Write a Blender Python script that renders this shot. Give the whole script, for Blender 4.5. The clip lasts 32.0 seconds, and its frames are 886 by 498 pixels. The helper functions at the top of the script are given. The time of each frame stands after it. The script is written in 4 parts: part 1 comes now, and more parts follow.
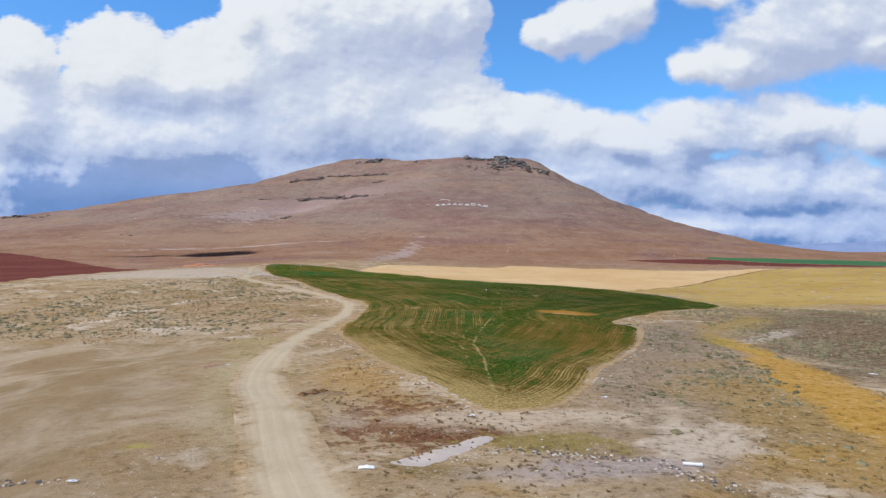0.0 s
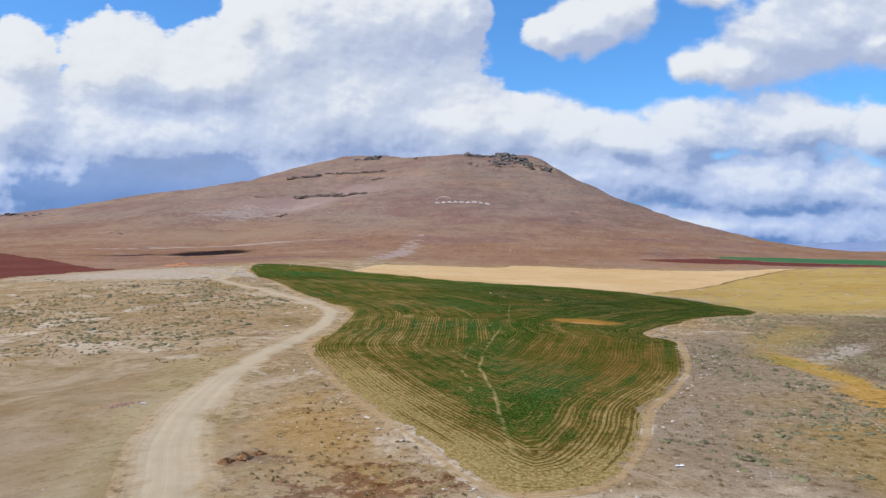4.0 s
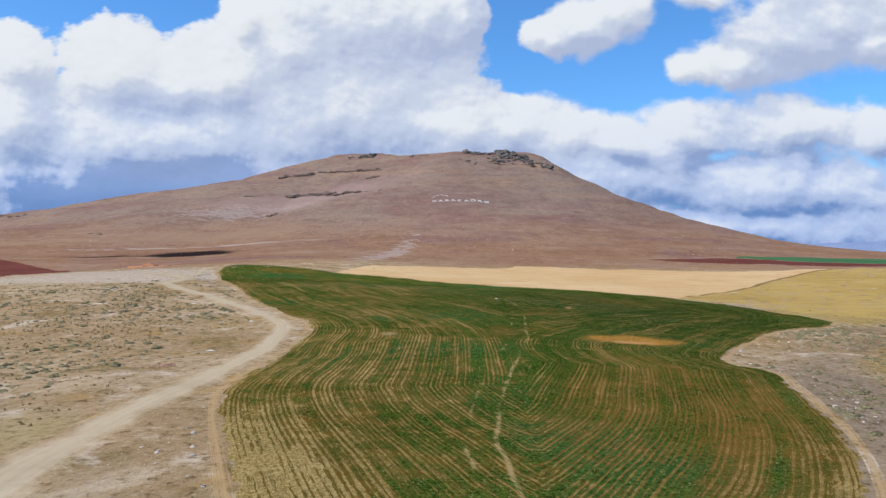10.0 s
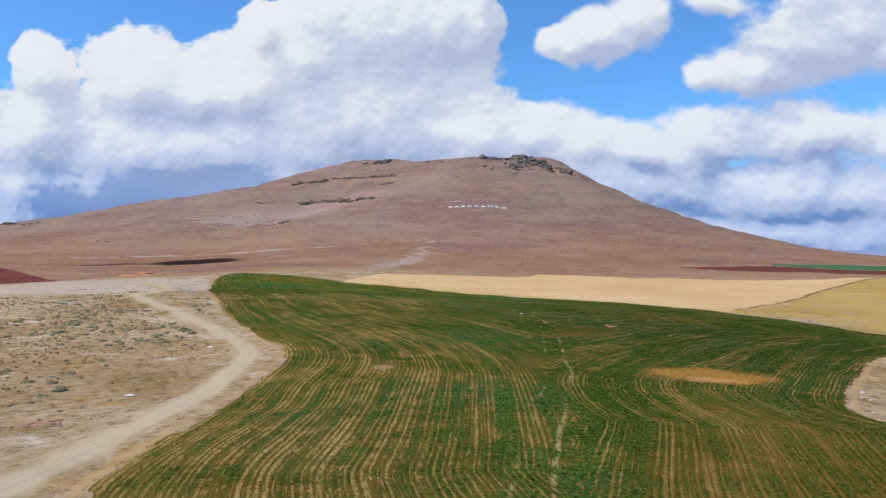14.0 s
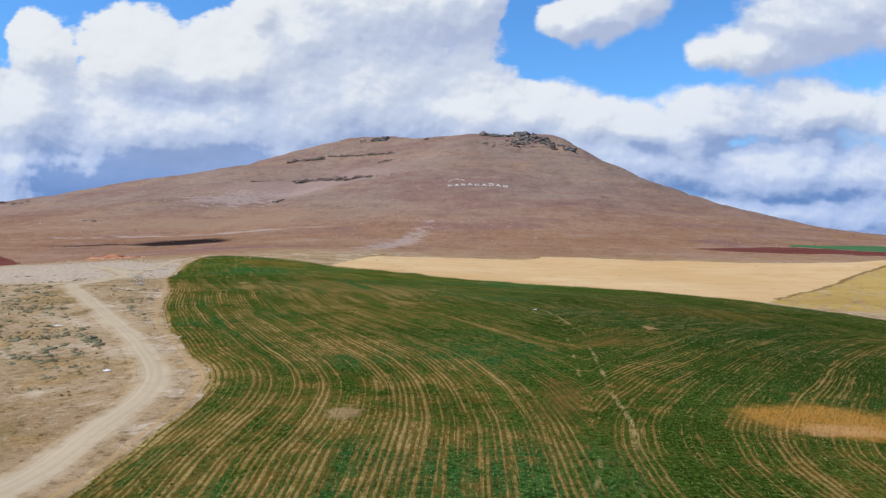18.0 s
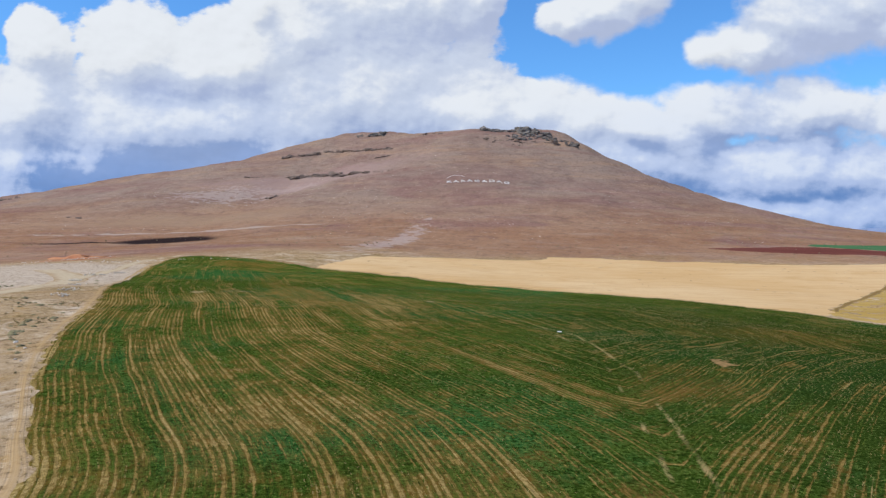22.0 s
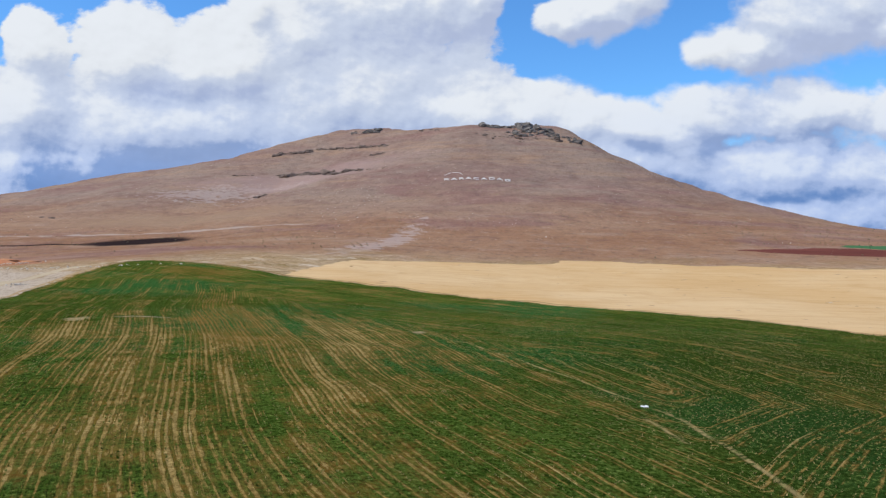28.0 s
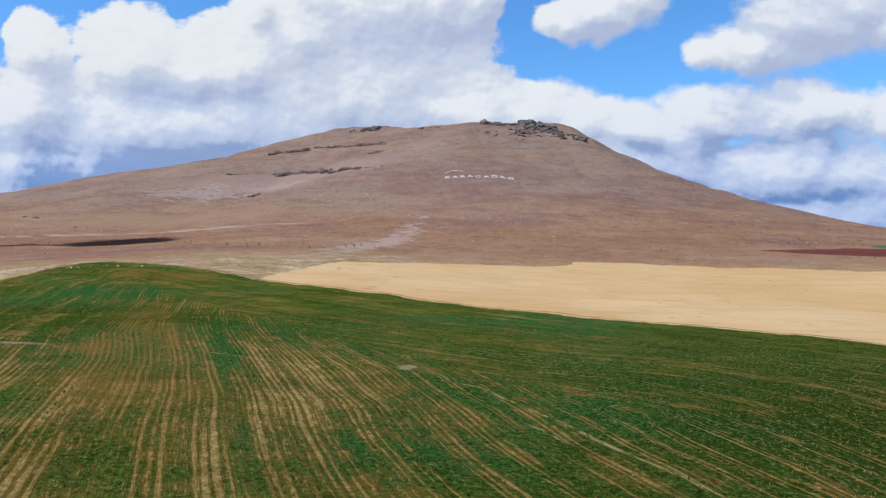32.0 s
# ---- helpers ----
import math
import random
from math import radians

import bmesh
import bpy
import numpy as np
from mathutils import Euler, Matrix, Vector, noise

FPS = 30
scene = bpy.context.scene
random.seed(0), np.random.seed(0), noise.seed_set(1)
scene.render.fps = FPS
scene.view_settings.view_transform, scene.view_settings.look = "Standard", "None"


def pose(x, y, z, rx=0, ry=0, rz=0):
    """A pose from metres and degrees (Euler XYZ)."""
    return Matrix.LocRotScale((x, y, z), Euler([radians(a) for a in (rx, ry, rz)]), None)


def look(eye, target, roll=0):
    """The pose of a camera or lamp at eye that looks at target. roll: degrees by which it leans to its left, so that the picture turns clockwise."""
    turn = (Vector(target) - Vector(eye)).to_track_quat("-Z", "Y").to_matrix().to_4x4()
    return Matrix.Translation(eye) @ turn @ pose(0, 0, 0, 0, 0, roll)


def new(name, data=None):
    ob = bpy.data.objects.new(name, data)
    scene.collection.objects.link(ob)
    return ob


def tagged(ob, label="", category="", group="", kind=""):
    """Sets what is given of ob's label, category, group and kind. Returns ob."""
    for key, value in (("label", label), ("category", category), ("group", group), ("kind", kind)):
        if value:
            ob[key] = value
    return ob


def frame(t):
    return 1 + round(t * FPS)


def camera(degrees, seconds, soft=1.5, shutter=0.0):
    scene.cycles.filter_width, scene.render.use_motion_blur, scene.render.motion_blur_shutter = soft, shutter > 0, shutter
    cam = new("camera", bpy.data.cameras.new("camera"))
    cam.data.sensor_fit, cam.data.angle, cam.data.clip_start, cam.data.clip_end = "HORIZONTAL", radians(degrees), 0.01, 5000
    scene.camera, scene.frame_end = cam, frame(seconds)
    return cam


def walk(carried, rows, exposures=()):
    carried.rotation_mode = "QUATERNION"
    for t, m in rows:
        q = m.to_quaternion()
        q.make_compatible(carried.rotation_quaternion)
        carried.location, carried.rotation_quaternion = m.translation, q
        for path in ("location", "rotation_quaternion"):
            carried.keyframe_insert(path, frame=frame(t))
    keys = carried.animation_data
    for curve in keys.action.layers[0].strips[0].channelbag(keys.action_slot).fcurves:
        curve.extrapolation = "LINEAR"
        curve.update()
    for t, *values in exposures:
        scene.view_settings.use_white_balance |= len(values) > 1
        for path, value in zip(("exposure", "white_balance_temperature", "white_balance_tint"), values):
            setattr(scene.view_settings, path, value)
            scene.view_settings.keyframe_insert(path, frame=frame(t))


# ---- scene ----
cam = camera(64.7, 32.0, soft=1.35)
METRES, EYE = 300.0, 20.0
# seconds; right, ahead and up as shares of METRES; yaw, pitch and roll in degrees
ROWS = [
    (0.0, 0, 0, 0, 0, 0, -0),
    (0.5, 0.0003, 0.0151, 0.0005, 0.02, 0.01, -0.01),
    (1.0, 0.0007, 0.0301, 0.0011, 0.03, 0.02, -0),
    (1.5, 0.0009, 0.0449, 0.0012, 0.04, 0.02, -0.01),
    (2.0, 0.0011, 0.0598, 0.0008, 0.05, -0.01, -0.03),
    (2.5, 0.0015, 0.0747, 0.0001, 0.07, -0.03, -0.06),
    (3.0, 0.0018, 0.0898, -0.0006, 0.07, -0.04, -0.06),
    (3.5, 0.002, 0.105, -0.0012, 0.06, -0.06, -0.05),
    (5.5, 0.0032, 0.1654, -0.0032, -0.02, -0.06, -0.04),
    (6.0, 0.0036, 0.1805, -0.0038, -0.04, -0.04, -0.02),
    (6.5, 0.0037, 0.1956, -0.0047, -0.06, -0.03, -0.01),
    (7.0, 0.004, 0.2107, -0.0055, -0.06, -0.01, 0.04),
    (7.5, 0.0042, 0.2259, -0.0061, -0.08, 0, 0.04),
    (8.0, 0.0043, 0.241, -0.0064, -0.09, 0.02, 0.04),
    (8.5, 0.0047, 0.2561, -0.0068, -0.09, 0.04, 0.09),
    (9.0, 0.0049, 0.2709, -0.0075, -0.1, 0.06, 0.1),
    (9.5, 0.0051, 0.2859, -0.0082, -0.11, 0.09, 0.13),
    (10.0, 0.0053, 0.301, -0.0088, -0.12, 0.09, 0.12),
    (10.5, 0.0057, 0.3159, -0.0089, -0.11, 0.09, 0.13),
    (11.0, 0.0059, 0.3308, -0.009, -0.1, 0.09, 0.1),
    (11.5, 0.0062, 0.3458, -0.0093, 0.04, 0.09, 0.11),
    (12.0, 0.0064, 0.3607, -0.0095, 0.5, 0.1, 0.11),
    (12.5, 0.0066, 0.3755, -0.0096, 1.04, 0.09, 0.11),
    (13.0, 0.0069, 0.3904, -0.0098, 1.2, 0.08, 0.13),
    (13.1, 0.0069, 0.3934, -0.0098, 1.202, 0.092, 0.134),
    (13.2, 0.007, 0.3964, -0.0098, 1.204, 0.14, 0.138),
    (13.3, 0.007, 0.3993, -0.0099, 1.206, 0.272, 0.142),
    (13.4, 0.0071, 0.4023, -0.0099, 1.208, 0.482, 0.146),
    (13.5, 0.0071, 0.4053, -0.0099, 1.21, 0.68, 0.15),
    (14.0, 0.0072, 0.4201, -0.0103, 1.22, 0.74, 0.16),
    (14.5, 0.0072, 0.4351, -0.0103, 1.21, 0.72, 0.18),
    (15.0, 0.0072, 0.4499, -0.009, 1.21, 0.66, 0.18),
    (15.1, 0.0072, 0.4529, -0.0088, 1.212, 0.521, 0.18),
    (15.2, 0.0072, 0.4558, -0.0086, 1.214, 0.2847, 0.18),
    (15.3, 0.0072, 0.4588, -0.0085, 1.216, -0.0072, 0.18),
    (15.4, 0.0072, 0.4617, -0.0083, 1.218, -0.3408, 0.18),
    (15.5, 0.0072, 0.4647, -0.0081, 1.22, -0.73, 0.18),
    (15.8, 0.0072, 0.4738, -0.0081, 1.218, -0.86, 0.1785),
    (17.5, 0.0075, 0.5251, -0.0079, 1.21, -0.91, 0.17),
    (18.0, 0.0074, 0.5403, -0.0074, 1.22, -0.93, 0.15),
    (18.5, 0.0072, 0.5555, -0.0068, 1.21, -0.94, 0.17),
    (19.0, 0.0071, 0.5708, -0.0062, 1.2, -0.96, 0.16),
    (19.5, 0.0068, 0.5862, -0.0057, 1.19, -1, 0.16),
    (20.0, 0.0066, 0.6015, -0.0053, 1.19, -1.04, 0.15),
    (20.5, 0.0064, 0.617, -0.0048, 1.18, -1.07, 0.11),
    (21.0, 0.0061, 0.6324, -0.0048, 1.17, -1.08, 0.08),
    (21.5, 0.0058, 0.6478, -0.0051, 1.15, -1.09, 0.05),
    (22.0, 0.0055, 0.6633, -0.0055, 1.13, -1.12, 0.02),
    (22.5, 0.0052, 0.6788, -0.0057, 1.1, -1.13, 0.05),
    (23.0, 0.0049, 0.6941, -0.0059, 1.05, -1.13, 0.08),
    (23.5, 0.0046, 0.7095, -0.0061, 1, -1.13, 0.1),
    (24.0, 0.0043, 0.7249, -0.006, 0.96, -1.11, 0.13),
    (24.5, 0.0041, 0.7401, -0.006, 0.93, -1.1, 0.15),
    (25.0, 0.0039, 0.7554, -0.0059, 0.91, -1.09, 0.18),
    (25.5, 0.0039, 0.7706, -0.0062, 0.89, -1.08, 0.17),
    (27.5, 0.0039, 0.832, -0.0062, 0.94, -1.07, 0.11),
    (28.0, 0.0036, 0.8478, -0.0062, 0.94, -1.06, 0.1),
    (28.5, 0.0033, 0.8633, -0.0065, 0.94, -1.05, 0.11),
    (29.0, 0.0031, 0.8787, -0.0069, 0.94, -1.04, 0.09),
    (29.5, 0.0029, 0.8942, -0.0076, 0.95, -1.02, 0.1),
    (30.0, 0.0027, 0.9096, -0.0082, 0.96, -1, 0.11),
    (30.5, 0.0026, 0.9249, -0.0087, 0.99, -0.99, 0.12),
    (31.0, 0.0025, 0.9402, -0.0092, 1, -0.98, 0.12),
    (31.5, 0.0022, 0.9554, -0.0097, 1, -0.97, 0.13),
    (32.0, 0.0021, 0.9707, -0.0101, 1, -0.96, 0.13),
]
walk(cam, [(t, pose(METRES * x, METRES * y, EYE + METRES * z, 90 + pitch, roll, yaw)) for t, x, y, z, yaw, pitch, roll in ROWS])

from mathutils.geometry import delaunay_2d_cdt

# ---- world, sun ----
class Nodes:
    """Short hand for building a node tree."""

    def __init__(self, tree):
        self.t = tree

    def add(self, kind, ins=()):
        n = self.t.nodes.new(kind)
        for i, v in (ins.items() if isinstance(ins, dict) else enumerate(ins)):
            if v is None:
                continue
            if isinstance(v, bpy.types.NodeSocket):
                self.t.links.new(v, n.inputs[i])
            else:
                n.inputs[i].default_value = v
        return n

    def math(self, op, a, b=None, c=None, clamp=False):
        n = self.add("ShaderNodeMath", (a, b, c))
        n.operation, n.use_clamp = op, clamp
        return n.outputs[0]

    def vec(self, op, a, b=None):
        n = self.add("ShaderNodeVectorMath", (a, b))
        n.operation = op
        return n.outputs["Value"] if op in ("LENGTH", "DOT_PRODUCT", "DISTANCE") else n.outputs[0]

    def noise(self, vector, scale, detail=4.0, rough=0.55, lac=2.0, dist=0.0):
        n = self.add("ShaderNodeTexNoise", {"Vector": vector, "Scale": scale, "Detail": detail, "Roughness": rough, "Lacunarity": lac, "Distortion": dist})
        return n.outputs[0]

    def mix(self, f, a, b, mode="MIX"):
        n = self.add("ShaderNodeMix")
        n.data_type, n.blend_type = "RGBA", mode
        for i, v in ((0, f), (6, a), (7, b)):
            if isinstance(v, bpy.types.NodeSocket):
                self.t.links.new(v, n.inputs[i])
            else:
                n.inputs[i].default_value = v if i == 0 else (*v, 1.0)[:4]
        return n.outputs[2]

    def step(self, v, lo, hi, a=0.0, b=1.0):
        """v from lo..hi to a..b, smoothly."""
        n = self.add("ShaderNodeMapRange", (v, lo, hi, a, b))
        n.interpolation_type = "SMOOTHSTEP"
        return n.outputs[0]

    def given(self, name):
        """A number stored on the mesh."""
        n = self.add("ShaderNodeAttribute")
        n.attribute_name = name
        return n.outputs["Fac"]


def cloud_group():
    """Thickness of the cloud cover at a point (right, up) of the sky, in tangents from straight ahead."""
    g = bpy.data.node_groups.new("cloud_cover", "ShaderNodeTree")
    g.interface.new_socket("p", in_out="INPUT", socket_type="NodeSocketVector")
    g.interface.new_socket("cover", in_out="OUTPUT", socket_type="NodeSocketFloat")
    n = Nodes(g)
    p0 = n.add("NodeGroupInput").outputs[0]
    out = n.add("NodeGroupOutput")
    # centre right, up, half width, half height of each heap, in hundredths
    heaps = [(-60, 27, 5, 6), (-62, 18, 10, 8), (-46, 26, 10, 8), (-38, 24, 10, 7), (-30, 26, 10, 8), (-22, 29, 9, 8.5),
             (-28, 33, 4, 4), (-10, 33, 16, 10), (-2, 33, 8, 7), (3, 34, 4, 6), (-15, 20, 22, 11), (-43, 16, 24, 9),
             (2, 18, 17, 7), (10, 18, 9, 5), (18, 16, 10, 5), (26, 15, 12, 4.5), (36, 17, 11, 5), (50, 17.5, 13, 5),
             (63, 17, 6, 5), (20, 10, 34, 7), (46, 9, 30, 7), (50, 30, 12, 7.5), (57, 33, 11, 9), (42, 26.5, 9, 4.6), (36, 25.5, 4.5, 3),
             (62, 29, 6, 4), (21, 32, 8.5, 4.4), (15.5, 31, 5, 3.2), (26, 34.5, 5, 5), (37, 36.5, 6, 3.2), (-40, 8, 60, 8), (95, 20, 22, 14),
             (-95, 22, 25, 14), (40, 3, 60, 5)]
    q = n.vec("ADD", p0, n.vec("SCALE", n.vec("SUBTRACT", n.add("ShaderNodeTexNoise", {"Vector": p0, "Scale": 14.0, "Detail": 3.0}).outputs[1], (0.5, 0.5, 0.5))))
    q.node.inputs[1].links[0].from_node.inputs["Scale"].default_value = 0.05
    best = None
    for cx, cy, rx, ry in heaps:
        d = n.vec("LENGTH", n.vec("MULTIPLY", n.vec("SUBTRACT", q, (cx / 100, cy / 100, 0)), (100 / rx, 100 / ry, 0)))
        best = d if best is None else n.math("SMOOTH_MIN", best, d, 0.25)
    flat_p = n.vec("MULTIPLY", p0, (1.0, 1.5, 1.0))
    puff = n.noise(flat_p, 7.0, 9.0, 0.56)
    fine = n.noise(flat_p, 34.0, 6.0, 0.55)
    cells = n.add("ShaderNodeTexVoronoi")
    cells.feature, cells.normalize = "SMOOTH_F1", True
    g.links.new(n.vec("ADD", p0, n.vec("MULTIPLY", q, (0.6, 0.6, 0.6))), cells.inputs["Vector"])
    for key, value in (("Scale", 9.0), ("Detail", 3.0), ("Roughness", 0.55), ("Smoothness", 0.7)):
        cells.inputs[key].default_value = value
    v = n.math("SUBTRACT", 1.0, best)
    v = n.math("ADD", v, n.math("MULTIPLY", n.math("SUBTRACT", 0.42, cells.outputs[0]), 0.75))
    v = n.math("ADD", v, n.math("MULTIPLY", n.math("SUBTRACT", puff, 0.5), 1.1))
    v = n.math("ADD", v, n.math("MULTIPLY", n.math("SUBTRACT", fine, 0.5), 0.36))
    g.links.new(n.math("SUBTRACT", v, 0.10), out.inputs[0])
    return g


SUN_UP, SUN_AZ = 57.0, -112.0   # degrees above the horizon; from straight ahead, positive to the right
world = bpy.data.worlds.new("sky")
scene.world = world
world.use_nodes = True
world.node_tree.nodes.clear()
W = Nodes(world.node_tree)
way = W.add("ShaderNodeTexCoord").outputs["Generated"]
sx = W.add("ShaderNodeSeparateXYZ", (way,))
ahead = W.math("MAXIMUM", W.math("ABSOLUTE", sx.outputs[1]), 0.12)
flat = W.add("ShaderNodeCombineXYZ", (W.math("DIVIDE", sx.outputs[0], ahead), W.math("DIVIDE", sx.outputs[2], ahead), 0.0)).outputs[0]
cover = cloud_group()


def cover_at(dx, dy):
    n = W.add("ShaderNodeGroup")
    n.node_tree = cover
    W.t.links.new(W.vec("ADD", flat, (dx, dy, 0)), n.inputs[0])
    return n.outputs[0]


c0, c1, c2, c3 = cover_at(0, 0), cover_at(-0.012, 0.024), cover_at(-0.03, 0.065), cover_at(-0.004, 0.008)
# the thin fair-weather clouds on the right are softer
thin_side = W.step(sx.outputs[0], 0.06, 0.22, 1.0, 2.6)
edge = W.step(W.math("DIVIDE", W.math("ADD", c0, 0.02), thin_side), -0.02, 0.14)
lit = W.math("ADD", W.math("MULTIPLY", W.math("SUBTRACT", c0, c1), 0.8), W.math("MULTIPLY", W.math("SUBTRACT", c0, c2), 0.4))
lit = W.math("ADD", lit, W.math("MULTIPLY", W.math("SUBTRACT", c0, c3), 0.8))
lit = W.math("ADD", lit, W.math("MULTIPLY", W.math("SUBTRACT", W.noise(flat, 5.5, 7.0, 0.55), 0.5), 1.3))
# heavy undersides: right, up, half width, half height in hundredths, depth
for cx, cy, rx, ry, deep in ((-41, 8.2, 25, 5.0, 1.8), (-50, 3, 14, 2.5, 0.3), (42, 6.3, 26, 3.6, 0.15), (4, 33, 9, 6, 0.3), (-38, 21, 12, 3.0, 0.6), (20, 11.5, 16, 3, 0.25),
                             (-20, 13, 12, 4, 0.25), (48, 24, 10, 3, 0.4), (23, 29, 8, 1.8, 0.3), (46, 13, 18, 1.8, 0.3), (52, 31, 16, 8, 0.4), (20, 31, 10, 6, 0.3)):
    d = W.vec("LENGTH", W.vec("MULTIPLY", W.vec("SUBTRACT", flat, (cx / 100, cy / 100, 0)), (100 / rx, 100 / ry, 0)))
    d = W.math("ADD", d, W.math("MULTIPLY", W.math("SUBTRACT", W.noise(flat, 13.0, 5.0), 0.5), 1.4))
    lit = W.math("SUBTRACT", lit, W.step(d, 1.3, 0.2, 0.0, deep))
# the sunlit heaps
d = W.vec("LENGTH", W.vec("MULTIPLY", W.vec("SUBTRACT", flat, (-0.40, 0.27, 0)), (4.2, 9.0, 0)))
lit = W.math("ADD", lit, W.step(d, 1.2, 0.3, 0.0, 0.35))
low = W.step(W.math("ADD", sx.outputs[2], W.math("MULTIPLY", W.math("SUBTRACT", W.noise(W.vec("MULTIPLY", flat, (1.5, 4.0, 1.0)), 2.0, 5.0), 0.5), 0.14)), 0.02, 0.23)
shade = W.mix(low, (0.13, 0.27, 0.60), (0.47, 0.55, 0.765))
mids = W.mix(low, (0.42, 0.54, 0.83), (0.58, 0.655, 0.81))
white = W.mix(low, (0.64, 0.725, 0.885), (0.78, 0.82, 0.875))
detail = W.step(W.math("ADD", W.math("SUBTRACT", c0, c3), W.math("MULTIPLY", W.math("SUBTRACT", c0, c1), 0.5)), -0.5, 0.4, 0.90, 1.03)
cloud = W.mix(W.step(lit, -0.75, -0.05), shade, W.mix(W.step(lit, -0.10, 0.62), mids, white))
sky = W.add("ShaderNodeTexSky")
sky.sky_type, sky.sun_disc, sky.sun_elevation, sky.sun_rotation = "NISHITA", False, radians(SUN_UP), radians(SUN_AZ)
sky.air_density, sky.dust_density, sky.ozone_density, sky.altitude = 1.2, 0.2, 3.0, 1000.0
sky_dim = W.vec("MULTIPLY", sky.outputs[0], (0.070, 0.127, 0.180))
cloud_lit = W.vec("MULTIPLY", cloud, W.add("ShaderNodeCombineXYZ", (detail, detail, detail)).outputs[0])
back = W.add("ShaderNodeBackground", (W.mix(edge, sky_dim, cloud_lit), 1.0))
W.t.links.new(back.outputs[0], W.add("ShaderNodeOutputWorld").inputs[0])

sun = new("sun", bpy.data.lights.new("sun", "SUN"))
sun.data.energy, sun.data.angle, sun.data.color = 4.2, radians(0.6), (1.0, 0.93, 0.78)
a, e = radians(SUN_AZ), radians(SUN_UP)
sun.matrix_world = look((0, 0, 0), (-math.sin(a) * math.cos(e), -math.cos(a) * math.cos(e), -math.sin(e)))

# ---- materials ----
def material(name, rough=0.9):
    m = bpy.data.materials.new(name)
    m.use_nodes = True
    n = Nodes(m.node_tree)
    b = m.node_tree.nodes["Principled BSDF"]
    b.inputs["Roughness"].default_value = rough
    b.inputs["Specular IOR Level"].default_value = 0.0
    return m, n, b


def finish(n, b, colour, height=None, dist=0.05, strength=0.6):
    n.t.links.new(colour, b.inputs["Base Color"])
    if height is not None:
        n.t.links.new(n.add("ShaderNodeBump", {"Strength": strength, "Distance": dist, "Height": height}).outputs[0], b.inputs["Normal"])


def place(n):
    return n.add("ShaderNodeNewGeometry").outputs["Position"]


def blotch(n, pos, cx, cy, rx, ry, turn=0.0, soft=0.35, ragged=0.6, scale=0.05):
    """A ragged patch of the ground round (cx, cy), rx by ry metres, turned by degrees."""
    m = n.add("ShaderNodeMapping", (pos, (cx, cy, 0), (0, 0, radians(turn)), (rx, ry, 1e6)))
    m.vector_type = "TEXTURE"
    d = n.vec("LENGTH", m.outputs[0])
    d = n.math("ADD", d, n.math("MULTIPLY", n.math("SUBTRACT", n.noise(pos, scale, 6.0, 0.62), 0.5), ragged * 2))
    return n.step(d, 1 + soft, 1 - soft)


def earth_base(n, pos):
    """Dry steppe soil: buff and cream, with ochre, olive and brown where thin grass holds on."""
    big, mid, wash = n.noise(pos, 0.02, 5.0), n.noise(pos, 0.09, 8.0, 0.68, 2.0, 0.6), n.noise(pos, 0.05, 8.0, 0.66, 2.0, 1.4)
    c = n.mix(n.step(big, 0.35, 0.65), (0.315, 0.21, 0.112), (0.40, 0.29, 0.175))
    c = n.mix(n.step(mid, 0.50, 0.64), c, (0.235, 0.16, 0.07))
    c = n.mix(n.step(wash, 0.53, 0.66), c, (0.34, 0.215, 0.09))
    c = n.mix(n.step(mid, 0.46, 0.32), c, (0.47, 0.36, 0.24))
    c = n.mix(n.step(wash, 0.43, 0.33), c, (0.53, 0.43, 0.32))
    return c, big, mid


def earth_detail(n, pos, c, much=1.2):
    """Clods, grit and small weeds over a soil colour."""
    fine, grit = n.noise(pos, 0.7, 8.0, 0.76), n.noise(pos, 3.0, 5.0, 0.76)
    dark, pale = n.mix(1.0, c, (0.38, 0.34, 0.28), "MULTIPLY"), n.mix(0.5, c, (0.62, 0.51, 0.37))
    c = n.mix(n.step(fine, 0.5, 0.66, 0.0, 0.8 * much), c, dark)
    c = n.mix(n.step(fine, 0.46, 0.32, 0.0, 0.7 * much), c, pale)
    c = n.mix(n.step(grit, 0.56, 0.68, 0.0, 0.65 * much), c, dark)
    c = n.mix(n.step(grit, 0.43, 0.33, 0.0, 0.7 * much), c, pale)
    return c, n.math("ADD", fine, n.math("MULTIPLY", grit, 0.5))


